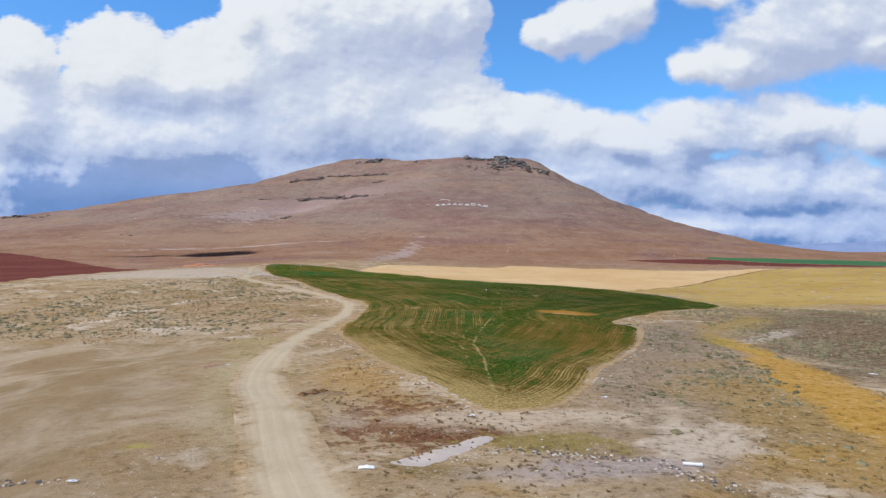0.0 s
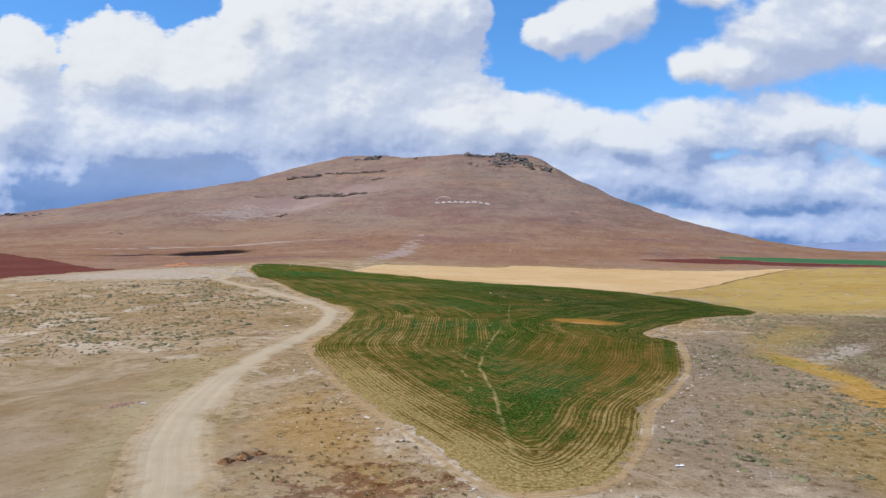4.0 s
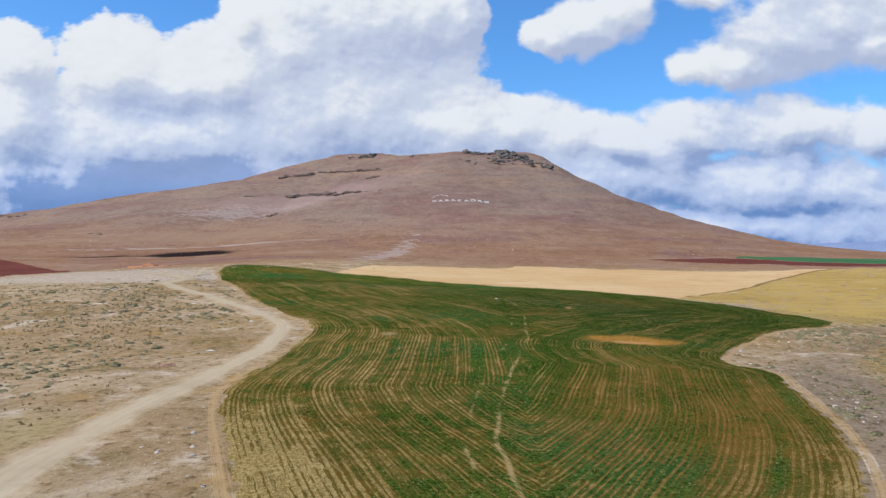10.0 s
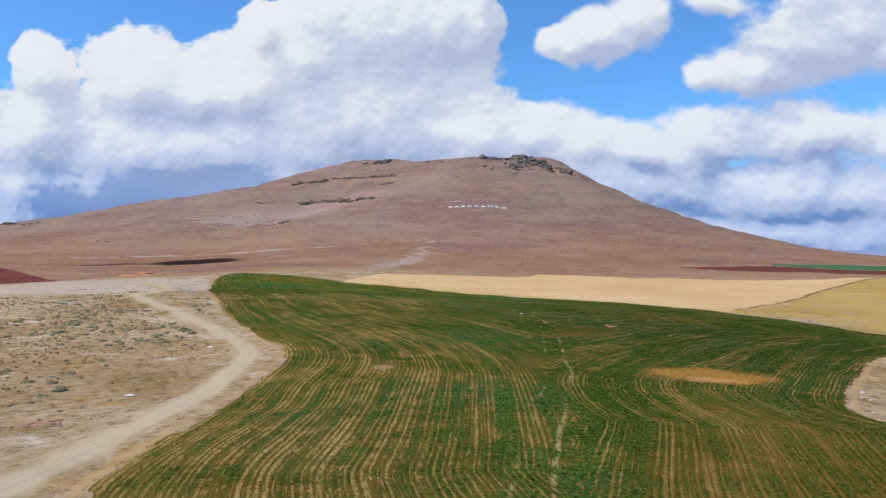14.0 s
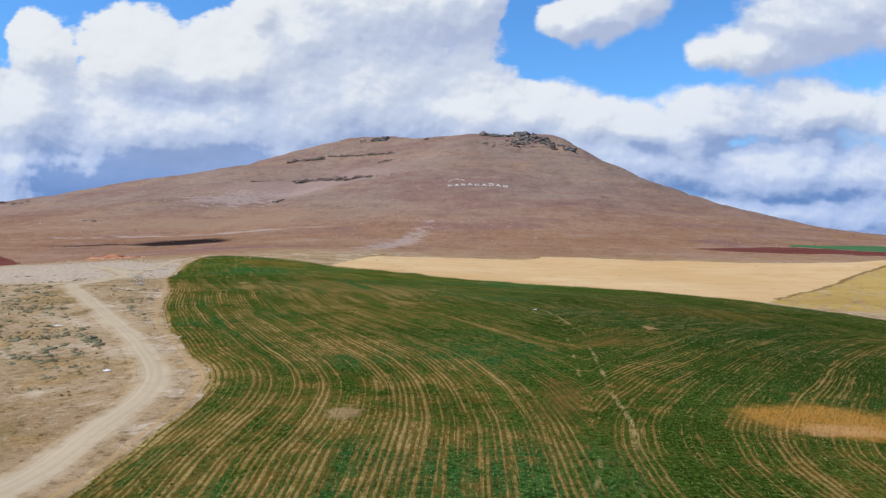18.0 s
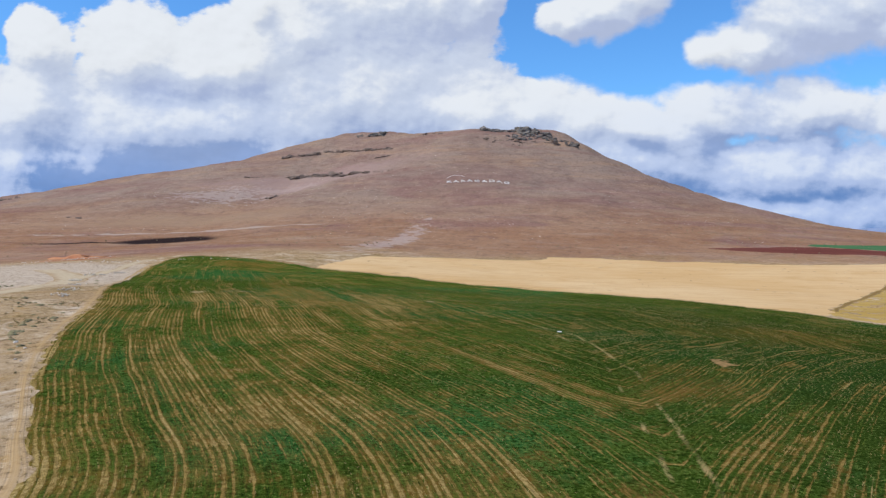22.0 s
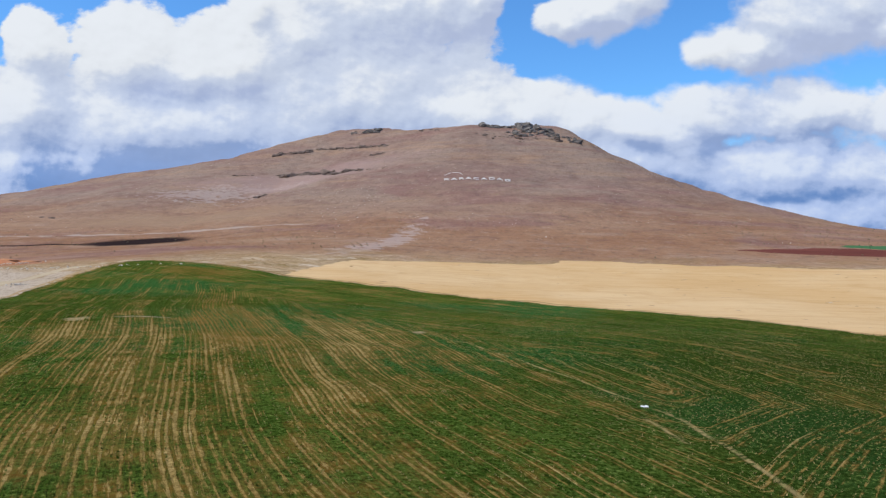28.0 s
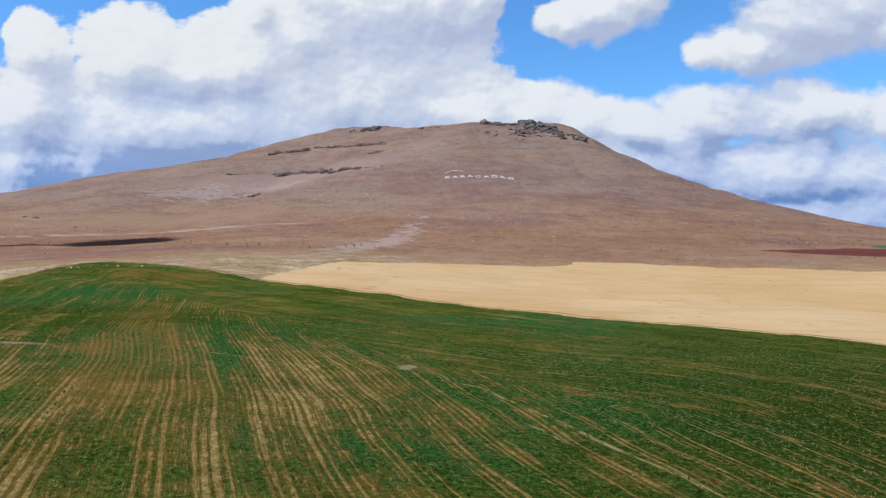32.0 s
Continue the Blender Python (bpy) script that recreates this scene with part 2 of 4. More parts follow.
def ground_material():
    m, n, b = material("steppe_soil", 0.95)
    pos = place(n)
    c, big, mid = earth_base(n, pos)
    sep = n.add("ShaderNodeSeparateXYZ", (pos,))
    # thin yellow grass of the valley, dry red-brown weeds, pale diggings
    for col, args in (((0.125, 0.088, 0.056), (128, 205, 40, 88, -22, 0.4, 1.0, 0.04)), ((0.262, 0.192, 0.128), (46, 140, 18, 65, -20, 0.5, 1.0, 0.05)),
                      ((0.30, 0.195, 0.07), (52, 108, 13, 26, -15, 0.5, 1.6, 0.07)), ((0.345, 0.21, 0.065), (46, 76, 14, 9, 0, 0.4, 1.0, 0.07)),
                      ((0.46, 0.25, 0.045), (65, 120, 7.5, 42, -11, 0.22, 0.7, 0.07)), ((0.44, 0.265, 0.05), (74, 180, 5, 26, -3, 0.3, 0.8, 0.08)), ((0.30, 0.205, 0.07), (96, 228, 8, 34, -38, 0.4, 0.9, 0.06)),
                      ((0.30, 0.215, 0.05), (72, 186, 5, 9, 0, 0.4, 1.2, 0.15)), ((0.36, 0.25, 0.08), (140, 325, 60, 22, 20, 0.5, 0.5)), ((0.36, 0.29, 0.13), (-36, 128, 7, 40, 12, 0.5, 0.8)),
                      ((0.36, 0.215, 0.075), (-14, 118, 7, 20, 20, 0.5, 1.4, 0.12)),
                      ((0.16, 0.065, 0.028), (-6, 92, 9, 10, 20, 0.16, 3.2, 0.3)), ((0.15, 0.06, 0.028), (2, 87, 8, 4, 10, 0.2, 2.2, 0.35)), ((0.11, 0.05, 0.025), (-20, 109, 2.4, 2.2, 0, 0.3, 1.6, 0.6)),
                      ((0.23, 0.17, 0.045), (12, 84, 9, 4, 0, 0.3, 2.0, 0.35)), ((0.36, 0.29, 0.255), (16, 74, 12, 3.5, 12, 0.5, 1.0, 0.15)),
                      ((0.52, 0.42, 0.315), (32, 86, 9, 6, 30, 0.4, 1.8, 0.14)), ((0.50, 0.39, 0.275), (12, 96, 20, 5, 8, 0.5, 1.4, 0.15)), ((0.47, 0.385, 0.30), (-150, 420, 62, 70, 20, 0.3, 0.5, 0.03)),
                      ((0.43, 0.36, 0.29), (93, 198, 15, 3.6, 42, 0.5, 1.2, 0.12)), ((0.235, 0.172, 0.118), (60, 190, 9, 34, -20, 0.6, 1.2)),
                      ((0.40, 0.36, 0.07), (-36, 82, 1.6, 0.9, 0, 0.4, 1.4, 0.6)),
                      ((0.42, 0.135, 0.055), (-185, 545, 14, 34, 10, 0.35, 0.6, 0.03))):
        c = n.mix(n.math("MULTIPLY", blotch(n, pos, *args), 0.8), c, col)
    gritty, fine = earth_detail(n, pos, c)
    worn = blotch(n, pos, -75, 100, 46, 72, 10, 0.5, 0.7, 0.03)
    drift = n.noise(n.vec("MULTIPLY", pos, (1.0, 0.6, 1.0)), 0.05, 7.0, 0.62, 2.0, 1.2)
    silt = n.mix(n.step(drift, 0.40, 0.60), (0.255, 0.168, 0.088), (0.385, 0.295, 0.195))
    silt = n.mix(n.step(n.noise(pos, 0.9, 6.0, 0.7), 0.5, 0.72, 0.0, 0.5), silt, (0.25, 0.18, 0.10))
    c = n.mix(n.math("MULTIPLY", worn, 0.85), gritty, silt)
    # the hill: mauve-brown scree and thin grass with faint level banding
    left = n.math("MULTIPLY", n.math("MINIMUM", n.math("ADD", sep.outputs[0], 70.0), 0.0), -0.8)
    far = n.step(n.math("ADD", n.math("ADD", sep.outputs[1], left), n.math("MULTIPLY", n.math("SUBTRACT", big, 0.5), 160)), 560, 690)
    hb, hm = n.noise(pos, 0.006, 6.0, 0.6), n.noise(n.vec("MULTIPLY", pos, (1, 1, 6)), 0.02, 7.0, 0.68)
    hf, hg = n.noise(n.vec("MULTIPLY", pos, (1, 0.6, 2)), 0.09, 7.0, 0.75), n.noise(n.vec("MULTIPLY", pos, (1, 0.4, 1)), 0.4, 4.0, 0.7)
    up = n.step(n.math("ADD", sep.outputs[2], n.math("MULTIPLY", hb, 60.0)), 40, 130)
    h = n.mix(up, n.mix(n.step(hb, 0.4, 0.6), (0.261, 0.138, 0.079), (0.299, 0.170, 0.101)), n.mix(n.step(hb, 0.4, 0.6), (0.233, 0.152, 0.123), (0.261, 0.189, 0.149)))
    swath = n.noise(n.vec("MULTIPLY", pos, (0.5, 0.5, 5)), 0.008, 5.0, 0.6, 2.0, 0.8)
    h = n.mix(n.step(swath, 0.52, 0.66, 0.0, 0.7), h, (0.223, 0.124, 0.106))
    h = n.mix(n.step(swath, 0.47, 0.34, 0.0, 0.6), h, (0.328, 0.207, 0.130))
    h = n.mix(n.step(hm, 0.5, 0.66, 0.0, 0.6), h, (0.318, 0.216, 0.158))
    h = n.mix(n.step(hm, 0.47, 0.33, 0.0, 0.5), h, (0.180, 0.099, 0.079))
    h = n.mix(n.step(hf, 0.5, 0.66, 0.0, 0.5), h, (0.142, 0.092, 0.073))
    h = n.mix(n.step(hf, 0.45, 0.31, 0.0, 0.45), h, (0.380, 0.285, 0.226))
    h = n.mix(n.step(hg, 0.55, 0.67, 0.0, 0.6), h, (0.104, 0.072, 0.056))
    h = n.mix(n.step(hg, 0.42, 0.32, 0.0, 0.3), h, (0.408, 0.313, 0.259))
    # pale and brown patches of the slope, and two near-black ones low down
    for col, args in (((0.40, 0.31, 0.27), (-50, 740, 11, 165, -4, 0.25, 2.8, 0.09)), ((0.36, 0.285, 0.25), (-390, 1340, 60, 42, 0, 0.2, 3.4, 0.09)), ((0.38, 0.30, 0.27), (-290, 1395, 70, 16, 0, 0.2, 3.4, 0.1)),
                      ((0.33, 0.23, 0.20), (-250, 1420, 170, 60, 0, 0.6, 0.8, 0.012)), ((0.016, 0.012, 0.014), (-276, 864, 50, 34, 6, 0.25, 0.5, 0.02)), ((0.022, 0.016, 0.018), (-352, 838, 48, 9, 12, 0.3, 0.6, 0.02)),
                      ((0.30, 0.20, 0.13), (-330, 1080, 130, 60, 10, 0.6, 0.8, 0.012)), ((0.40, 0.32, 0.27), (-300, 950, 130, 8, 12, 0.35, 2.4, 0.05))):
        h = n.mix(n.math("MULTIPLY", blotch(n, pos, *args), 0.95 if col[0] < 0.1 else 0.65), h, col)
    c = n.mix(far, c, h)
    rise = n.math("ADD", n.math("ADD", fine, mid), n.math("MULTIPLY", n.math("ADD", n.math("MULTIPLY", hm, 3.0), hf), n.math("MULTIPLY", far, 6.0)))
    finish(n, b, c, rise, 0.3, 0.8)
    return m


def strip_material(name, c1, c2, dark, soft=0.25):
    """A worn strip of ground; at its ragged edges it turns into the soil round it."""
    m, n, b = material(name, 0.95)
    pos = place(n)
    soil, big, mid = earth_base(n, pos)
    soil, fine = earth_detail(n, pos, soil)
    across = n.given("across")
    rut = n.noise(n.add("ShaderNodeCombineXYZ", (n.math("MULTIPLY", across, 7.0), n.math("MULTIPLY", big, 3.0), 0.0)).outputs[0], 1.0, 3.0)
    d = n.mix(n.step(rut, 0.3, 0.7), c1, c2)
    d = n.mix(n.step(fine, 0.7, 1.1, 0.0, 0.6), d, dark)
    d = n.mix(n.step(mid, 0.45, 0.7, 0.0, 0.4), d, dark)
    e = n.math("ADD", n.math("ABSOLUTE", across), n.math("MULTIPLY", n.math("SUBTRACT", n.noise(pos, 0.14, 8.0, 0.72), 0.5), 1.5))
    finish(n, b, n.mix(n.step(e, soft, 0.95), d, soil), n.math("ADD", n.math("MULTIPLY", rut, 2.0), fine), 0.06, 0.6)
    return m


def crop_material():
    """Young cereal in drill rows that follow the field's edge: lush, brownish or straw-thin in strips, with bare spots."""
    m, n, b = material("young_cereal", 0.8)
    pos = place(n)
    row = n.given("row")
    thin = n.given("thin")
    sep = n.add("ShaderNodeSeparateXYZ", (pos,))

    def streak(across, along, detail=3.0):
        return n.noise(n.add("ShaderNodeCombineXYZ", (n.math("MULTIPLY", row, across), n.math("MULTIPLY", sep.outputs[0], along), n.math("MULTIPLY", sep.outputs[1], along))).outputs[0], 1.0, detail, 0.6)

    wide, lane, line, seed = streak(0.16, 0.015, 4.0), streak(0.7, 0.025, 3.0), streak(3.2, 0.03, 2.0), streak(5.0, 0.75, 6.0)
    big, mid, fine = n.noise(pos, 0.018, 4.0), n.noise(pos, 0.07, 7.0, 0.66), n.noise(pos, 2.4, 5.0, 0.78)
    spot = n.noise(pos, 0.32, 5.0, 0.66)
    # the green itself: olive, mid green and a cold lush green, lighter and darker by leaf
    g = n.mix(n.step(mid, 0.36, 0.64), (0.038, 0.068, 0.009), (0.064, 0.104, 0.016))
    g = n.mix(n.step(n.math("ADD", big, n.math("MULTIPLY", n.math("SUBTRACT", spot, 0.5), 0.25)), 0.46, 0.62, 0.0, 0.95), g, (0.027, 0.100, 0.024))
    g = n.mix(n.math("MULTIPLY", blotch(n, pos, 66, 320, 52, 80, 0, 0.7, 0.6, 0.03), 0.8), g, (0.020, 0.036, 0.007))
    g = n.mix(n.step(fine, 0.49, 0.58, 0.0, 0.85), g, (0.011, 0.020, 0.003))
    g = n.mix(n.step(fine, 0.45, 0.35, 0.0, 0.85), g, (0.150, 0.185, 0.044))
    # how thin the stand is: strips along the drill, patches, and the poor ends of the field
    t = n.math("ADD", n.math("MULTIPLY", n.math("SUBTRACT", wide, 0.5), 0.8), n.math("MULTIPLY", n.math("SUBTRACT", mid, 0.5), 0.8))
    t = n.math("ADD", t, n.math("MULTIPLY", n.math("SUBTRACT", lane, 0.5), 0.9))
    t = n.math("ADD", n.math("ADD", t, n.math("MULTIPLY", thin, 0.85)), n.math("MULTIPLY", n.math("SUBTRACT", spot, 0.5), 0.9))
    brown = n.mix(n.step(seed, 0.38, 0.62), (0.205, 0.115, 0.030), (0.060, 0.048, 0.012))
    brown = n.mix(n.step(spot, 0.48, 0.62, 0.0, 0.75), brown, (0.18, 0.078, 0.017))
    # gaps between the drill rows: soil and straw, broken along the row
    waver = n.math("ADD", n.math("MULTIPLY", row, 2 * math.pi / 0.66), n.math("MULTIPLY", lane, 11.0))
    gap = n.math("ADD", n.math("MULTIPLY", n.math("MULTIPLY", n.math("SINE", waver), n.step(lane, 0.35, 0.62)), 0.38), n.math("MULTIPLY", n.math("SUBTRACT", seed, 0.5), 2.0))
    gap = n.math("ADD", gap, n.math("MULTIPLY", n.math("SUBTRACT", line, 0.5), 1.2))
    gap = n.math("ADD", gap, n.math("MULTIPLY", t, 0.85))
    c = n.mix(n.step(n.math("ADD", t, n.math("MULTIPLY", gap, 0.3)), -0.10, 0.42, 0.0, 0.68), g, brown)
    straw = n.mix(n.step(fine, 0.38, 0.62), (0.45, 0.325, 0.135), (0.235, 0.155, 0.05))
    dull = n.mix(n.step(fine, 0.38, 0.62), (0.30, 0.195, 0.058), (0.15, 0.095, 0.025))
    c = n.mix(n.step(gap, 0.22, 0.46, 0.0, 0.85), c, n.mix(n.step(t, 0.10, 0.6), dull, straw))
    # bare headland strips where the two sides' rows meet
    off = n.math("ADD", n.given("seam"), n.math("MULTIPLY", n.math("SUBTRACT", n.noise(pos, 0.08, 3.0), 0.5), 1.8))
    near = n.math("SUBTRACT", 1.0, n.step(n.math("ABSOLUTE", off), 0.08, 0.42))
    near = n.math("MAXIMUM", near, n.math("MULTIPLY", n.math("SUBTRACT", 1.0, n.step(n.math("ABSOLUTE", n.math("ADD", off, 3.2)), 0.05, 0.35)), n.step(n.noise(pos, 0.09, 2.0), 0.52, 0.6)))
    c = n.mix(n.math("MULTIPLY", n.math("MULTIPLY", near, n.step(n.math("ADD", n.math("MULTIPLY", spot, 0.5), n.math("MULTIPLY", seed, 0.5)), 0.42, 0.56)), n.step(n.noise(pos, 0.05, 2.0), 0.40, 0.52, 0.1, 0.75)), c, (0.42, 0.30, 0.13))
    # a few bare wheel lines
    wheel = n.math("ADD", n.math("ADD", line, n.math("MULTIPLY", lane, 0.35)), n.math("MULTIPLY", n.math("SUBTRACT", spot, 0.5), 0.35))
    c = n.mix(n.step(wheel, 0.86, 0.94, 0.0, 0.7), c, straw)
    for col, args in (((0.47, 0.215, 0.045), (41, 235, 9, 6, 15, 0.4, 1.0, 0.12)), ((0.50, 0.27, 0.11), (41, 232, 5, 2.4, 15, 0.4, 1.2, 0.2)),
                      ((0.36, 0.24, 0.12), (-9, 230, 1.3, 2.4, 0, 0.4, 1.4, 0.6)), ((0.38, 0.22, 0.10), (40, 300, 1.3, 2.0, 0, 0.3, 2.2, 0.6)),
                      ((0.38, 0.29, 0.15), (-62, 370, 1.5, 2.6, 0, 0.3, 1.2, 0.5)), ((0.36, 0.26, 0.15), (-5, 372, 1.0, 2.0, 0, 0.3, 1.2, 0.5)),
                      ((0.38, 0.29, 0.18), (-54, 376, 3.6, 1.0, 10, 0.4, 1.6, 0.8)), ((0.20, 0.105, 0.026), (-92, 508, 20, 8, -35, 0.5, 0.9, 0.05)),
                      ((0.22, 0.12, 0.03), (-44, 380, 4, 7, 20, 0.5, 1.0, 0.12)), ((0.19, 0.11, 0.028), (-44, 390, 6, 50, 24, 0.6, 1.2, 0.08)),
                      ((0.16, 0.092, 0.026), (14, 241, 2.6, 10, -9, 0.4, 0.8, 0.2)), ((0.14, 0.085, 0.020), (62, 335, 16, 9, 20, 0.6, 1.2, 0.08)),
                      ((0.14, 0.08, 0.020), (30, 285, 8, 7, 20, 0.6, 1.2, 0.1)), ((0.17, 0.088, 0.020), (35, 180, 14, 30, -20, 0.7, 1.2, 0.08))):
        c = n.mix(n.math("MULTIPLY", n.math("MULTIPLY", blotch(n, pos, *args), n.step(seed, 0.3, 0.6, 0.45, 1.0) if col[0] > 0.3 else n.step(gap, -0.35, 0.35, 0.15, 1.0)), 0.8 if col[0] > 0.3 else 0.7), c, col)
    finish(n, b, c, n.math("ADD", fine, seed), 0.2, 0.9)
    return m


def field_material(name, base, other, dark, line, turn, rough=0.92):
    """A harvested, grassy or ploughed field seen from afar: base colours, and faint working lines."""
    m, n, b = material(name, rough)
    pos = place(n)
    big, mid, fine = n.noise(pos, 0.012, 5.0), n.noise(pos, 0.07, 6.0, 0.65), n.noise(pos, 0.9, 5.0, 0.7)
    v = n.add("ShaderNodeMapping", (pos, (0, 0, 0), (0, 0, radians(turn)), (0.012, 0.35, 1.0))).outputs[0]
    lines = n.noise(v, 1.0, 5.0, 0.6)
    c = n.mix(n.step(big, 0.35, 0.65), base, other)
    c = n.mix(n.step(lines, 0.42, 0.68, 0.0, line), c, dark)
    c = n.mix(n.step(mid, 0.5, 0.75, 0.0, 0.45), c, dark)
    c = n.mix(n.step(fine, 0.5, 0.8, 0.0, 0.4), c, dark)
    finish(n, b, c, n.math("ADD", fine, lines), 0.15, 0.5)
    return m


def plain_material(name, c1, c2, scale=3.0, rough=0.85, bump=0.05):
    m, n, b = material(name, rough)
    pos = n.add("ShaderNodeTexCoord").outputs["Object"]
    rnd = n.add("ShaderNodeObjectInfo").outputs["Random"]
    f = n.noise(n.vec("ADD", pos, n.add("ShaderNodeCombineXYZ", (n.math("MULTIPLY", rnd, 37.0), rnd, 0.0)).outputs[0]), scale, 6.0, 0.65)
    isl = n.add("ShaderNodeNewGeometry").outputs["Random Per Island"]
    f = n.math("ADD", f, n.math("MULTIPLY", n.math("SUBTRACT", n.math("ADD", rnd, isl), 1.0), 0.25))
    finish(n, b, n.mix(n.step(f, 0.3, 0.7), c1, c2), f, bump, 0.6)
    return m


GROUND, CROP = ground_material(), crop_material()
ROAD = strip_material("road_dust", (0.425, 0.335, 0.22), (0.465, 0.375, 0.255), (0.35, 0.27, 0.17))
MARGIN = strip_material("field_margin", (0.38, 0.25, 0.12), (0.42, 0.285, 0.145), (0.26, 0.165, 0.07), -0.25)
STUBBLE = field_material("pale_stubble", (0.53, 0.345, 0.165), (0.58, 0.405, 0.22), (0.43, 0.255, 0.10), 0.4, 20)
VERGE = strip_material("grassy_verge", (0.20, 0.125, 0.045), (0.25, 0.16, 0.06), (0.13, 0.08, 0.03), 0.3)
DRYGRASS = field_material("yellow_grass", (0.39, 0.255, 0.075), (0.45, 0.31, 0.105), (0.24, 0.155, 0.05), 0.4, 10)
PLOUGH = field_material("red_plough", (0.135, 0.045, 0.035), (0.17, 0.06, 0.045), (0.09, 0.03, 0.028), 0.5, -35)
FARCROP = field_material("far_cereal", (0.05, 0.13, 0.06), (0.07, 0.16, 0.07), (0.04, 0.09, 0.04), 0.4, 10)
SCRUB = plain_material("scrub_twigs", (0.125, 0.108, 0.06), (0.25, 0.22, 0.125), 2.0)
DRYWEED = plain_material("dry_weed", (0.16, 0.075, 0.035), (0.29, 0.16, 0.08), 4.0)
STONE = plain_material("pale_stone", (0.36, 0.30, 0.235), (0.60, 0.53, 0.45), 2.0)
CLIFF = plain_material("dark_rock", (0.07, 0.052, 0.046), (0.22, 0.165, 0.135), 0.35, 0.9, 0.5)
RIM = plain_material("grey_rim_rock", (0.06, 0.055, 0.052), (0.20, 0.175, 0.155), 0.35, 0.9, 0.5)
MUD = plain_material("wet_mud", (0.42, 0.35, 0.30), (0.52, 0.445, 0.39), 0.4, 0.35)
RUST = plain_material("brick_rubble", (0.33, 0.15, 0.10), (0.45, 0.27, 0.20), 2.0)
ORANGE = plain_material("orange_clay", (0.38, 0.13, 0.06), (0.48, 0.24, 0.13), 0.3)
WHITE = plain_material("whitewash", (0.50, 0.46, 0.42), (0.72, 0.69, 0.65), 0.3)
LEAF = plain_material("cereal_leaf", (0.060, 0.088, 0.012), (0.115, 0.145, 0.028), 3.0, 0.7)
STALK = plain_material("crop_stalk", (0.16, 0.115, 0.04), (0.27, 0.20, 0.085), 3.0)
STRAW = plain_material("straw", (0.30, 0.22, 0.10), (0.45, 0.36, 0.19), 3.0)
# aerial haze put into the base colour of the horizon hills
HAZED_HILL = field_material("hazed_far_hill", (0.20, 0.26, 0.40), (0.23, 0.29, 0.43), (0.16, 0.21, 0.34), 0.3, 0)

BUMPS = [0.0, -0.1, -0.4, -0.7, -1.3, -2.3, -1.3, -0.1, 0.0, -1.4, -1.0, 1.5, -1.2, -1.2, 0.8, 0.4, -0.9, -2.6, 2.2, -1.0, -3.9,
         -0.7, 0.1, 2.8, 2.2, 1.3, -0.2, -1.7, -1.2, 1.0, 0.7, 1.5, -0.5, 0.0, -0.1, -3.4, 2.5, 1.5, 1.1, -1.3, -0.9, -0.3, -3.0,
         0.6, 2.6, 3.0, 0.8, 0.2, 1.0, 0.7, 1.6, 2.9, 1.9, 0.3, 0.0, 0.3, 0.5]
RIDGE = [(-2231, 2514, 103, 1442), (-1245, 2054, 115, 878), (-797, 1787, 145, 883), (-439, 1681, 181, 1133), (-231, 1737, 247, 832),
         (-67, 1604, 223, 928), (28, 1554, 223, 1012), (177, 1547, 220, 811)]


def height(x, y):
    """The lie of the land without its fine relief: low swells, and the hill as an envelope of cones along its ridge."""
    x, y = np.asarray(x, float), np.asarray(y, float)
    x, y = np.broadcast_arrays(x, y)
    z = np.full(x.shape, -0.4)
    k = 1
    for cy in range(0, 701, 100):
        for cx in (-210, -140, -70, 0, 70, 140, 210):
            z = z + BUMPS[k] * np.exp(-((x - cx) ** 2 + (y - cy) ** 2) / 11250.0)
            k += 1
    z = z + 3.4 / (1 + np.exp((640 - y) / 40.0))
    # the stony mound across the dry valley
    z = z + 4.0 * np.exp(-((x - 128) / 27.0) ** 2 - ((y - 200) / 48.0) ** 2)
    hill = np.zeros(z.shape)
    far = y > 450
    fx, fy = x[far], y[far]
    cap = np.zeros(fx.shape)
    for j in range(150):
        s = j / 149.0 * (len(RIDGE) - 1)
        a = min(int(s), len(RIDGE) - 2)
        f = s - a
        rx, ry, rz, rw = [p + (q - p) * f for p, q in zip(RIDGE[a], RIDGE[a + 1])]
        d = np.sqrt((fx - rx) ** 2 + (fy - ry) ** 2 + 400)
        d = d - 20 * np.exp(-d / 60)
        cap = np.maximum(cap, rz * np.clip(1 - d / rw, 0, 1) ** 2.22)
    hill[far] = cap
    return z + hill

# ---- land ----
def rough(x, y, size, seed):
    """Smooth noise from -1 to 1 with swells of that size in metres."""
    u, v = np.asarray(x, float) / size, np.asarray(y, float) / size
    i, j = np.floor(u).astype(np.int64), np.floor(v).astype(np.int64)
    f, g = u - i, v - j
    f, g = f * f * f * (f * (6 * f - 15) + 10), g * g * g * (g * (6 * g - 15) + 10)

    def h(a, b):
        k = (a * 374761393 + b * 668265263 + seed * 974634777) & 0xFFFFFFFF
        k = ((k ^ (k >> 13)) * 1274126177) & 0xFFFFFFFF
        return ((k ^ (k >> 16)) & 0xFFFF) / 32767.5 - 1

    return (h(i, j) * (1 - f) + h(i + 1, j) * f) * (1 - g) + (h(i, j + 1) * (1 - f) + h(i + 1, j + 1) * f) * g


def spread(first, last, step, grow):
    out, s = [first], step
    while abs(out[-1] - first) < abs(last - first):
        out.append(out[-1] + math.copysign(s, last - first))
        s *= grow
    return out[1:]


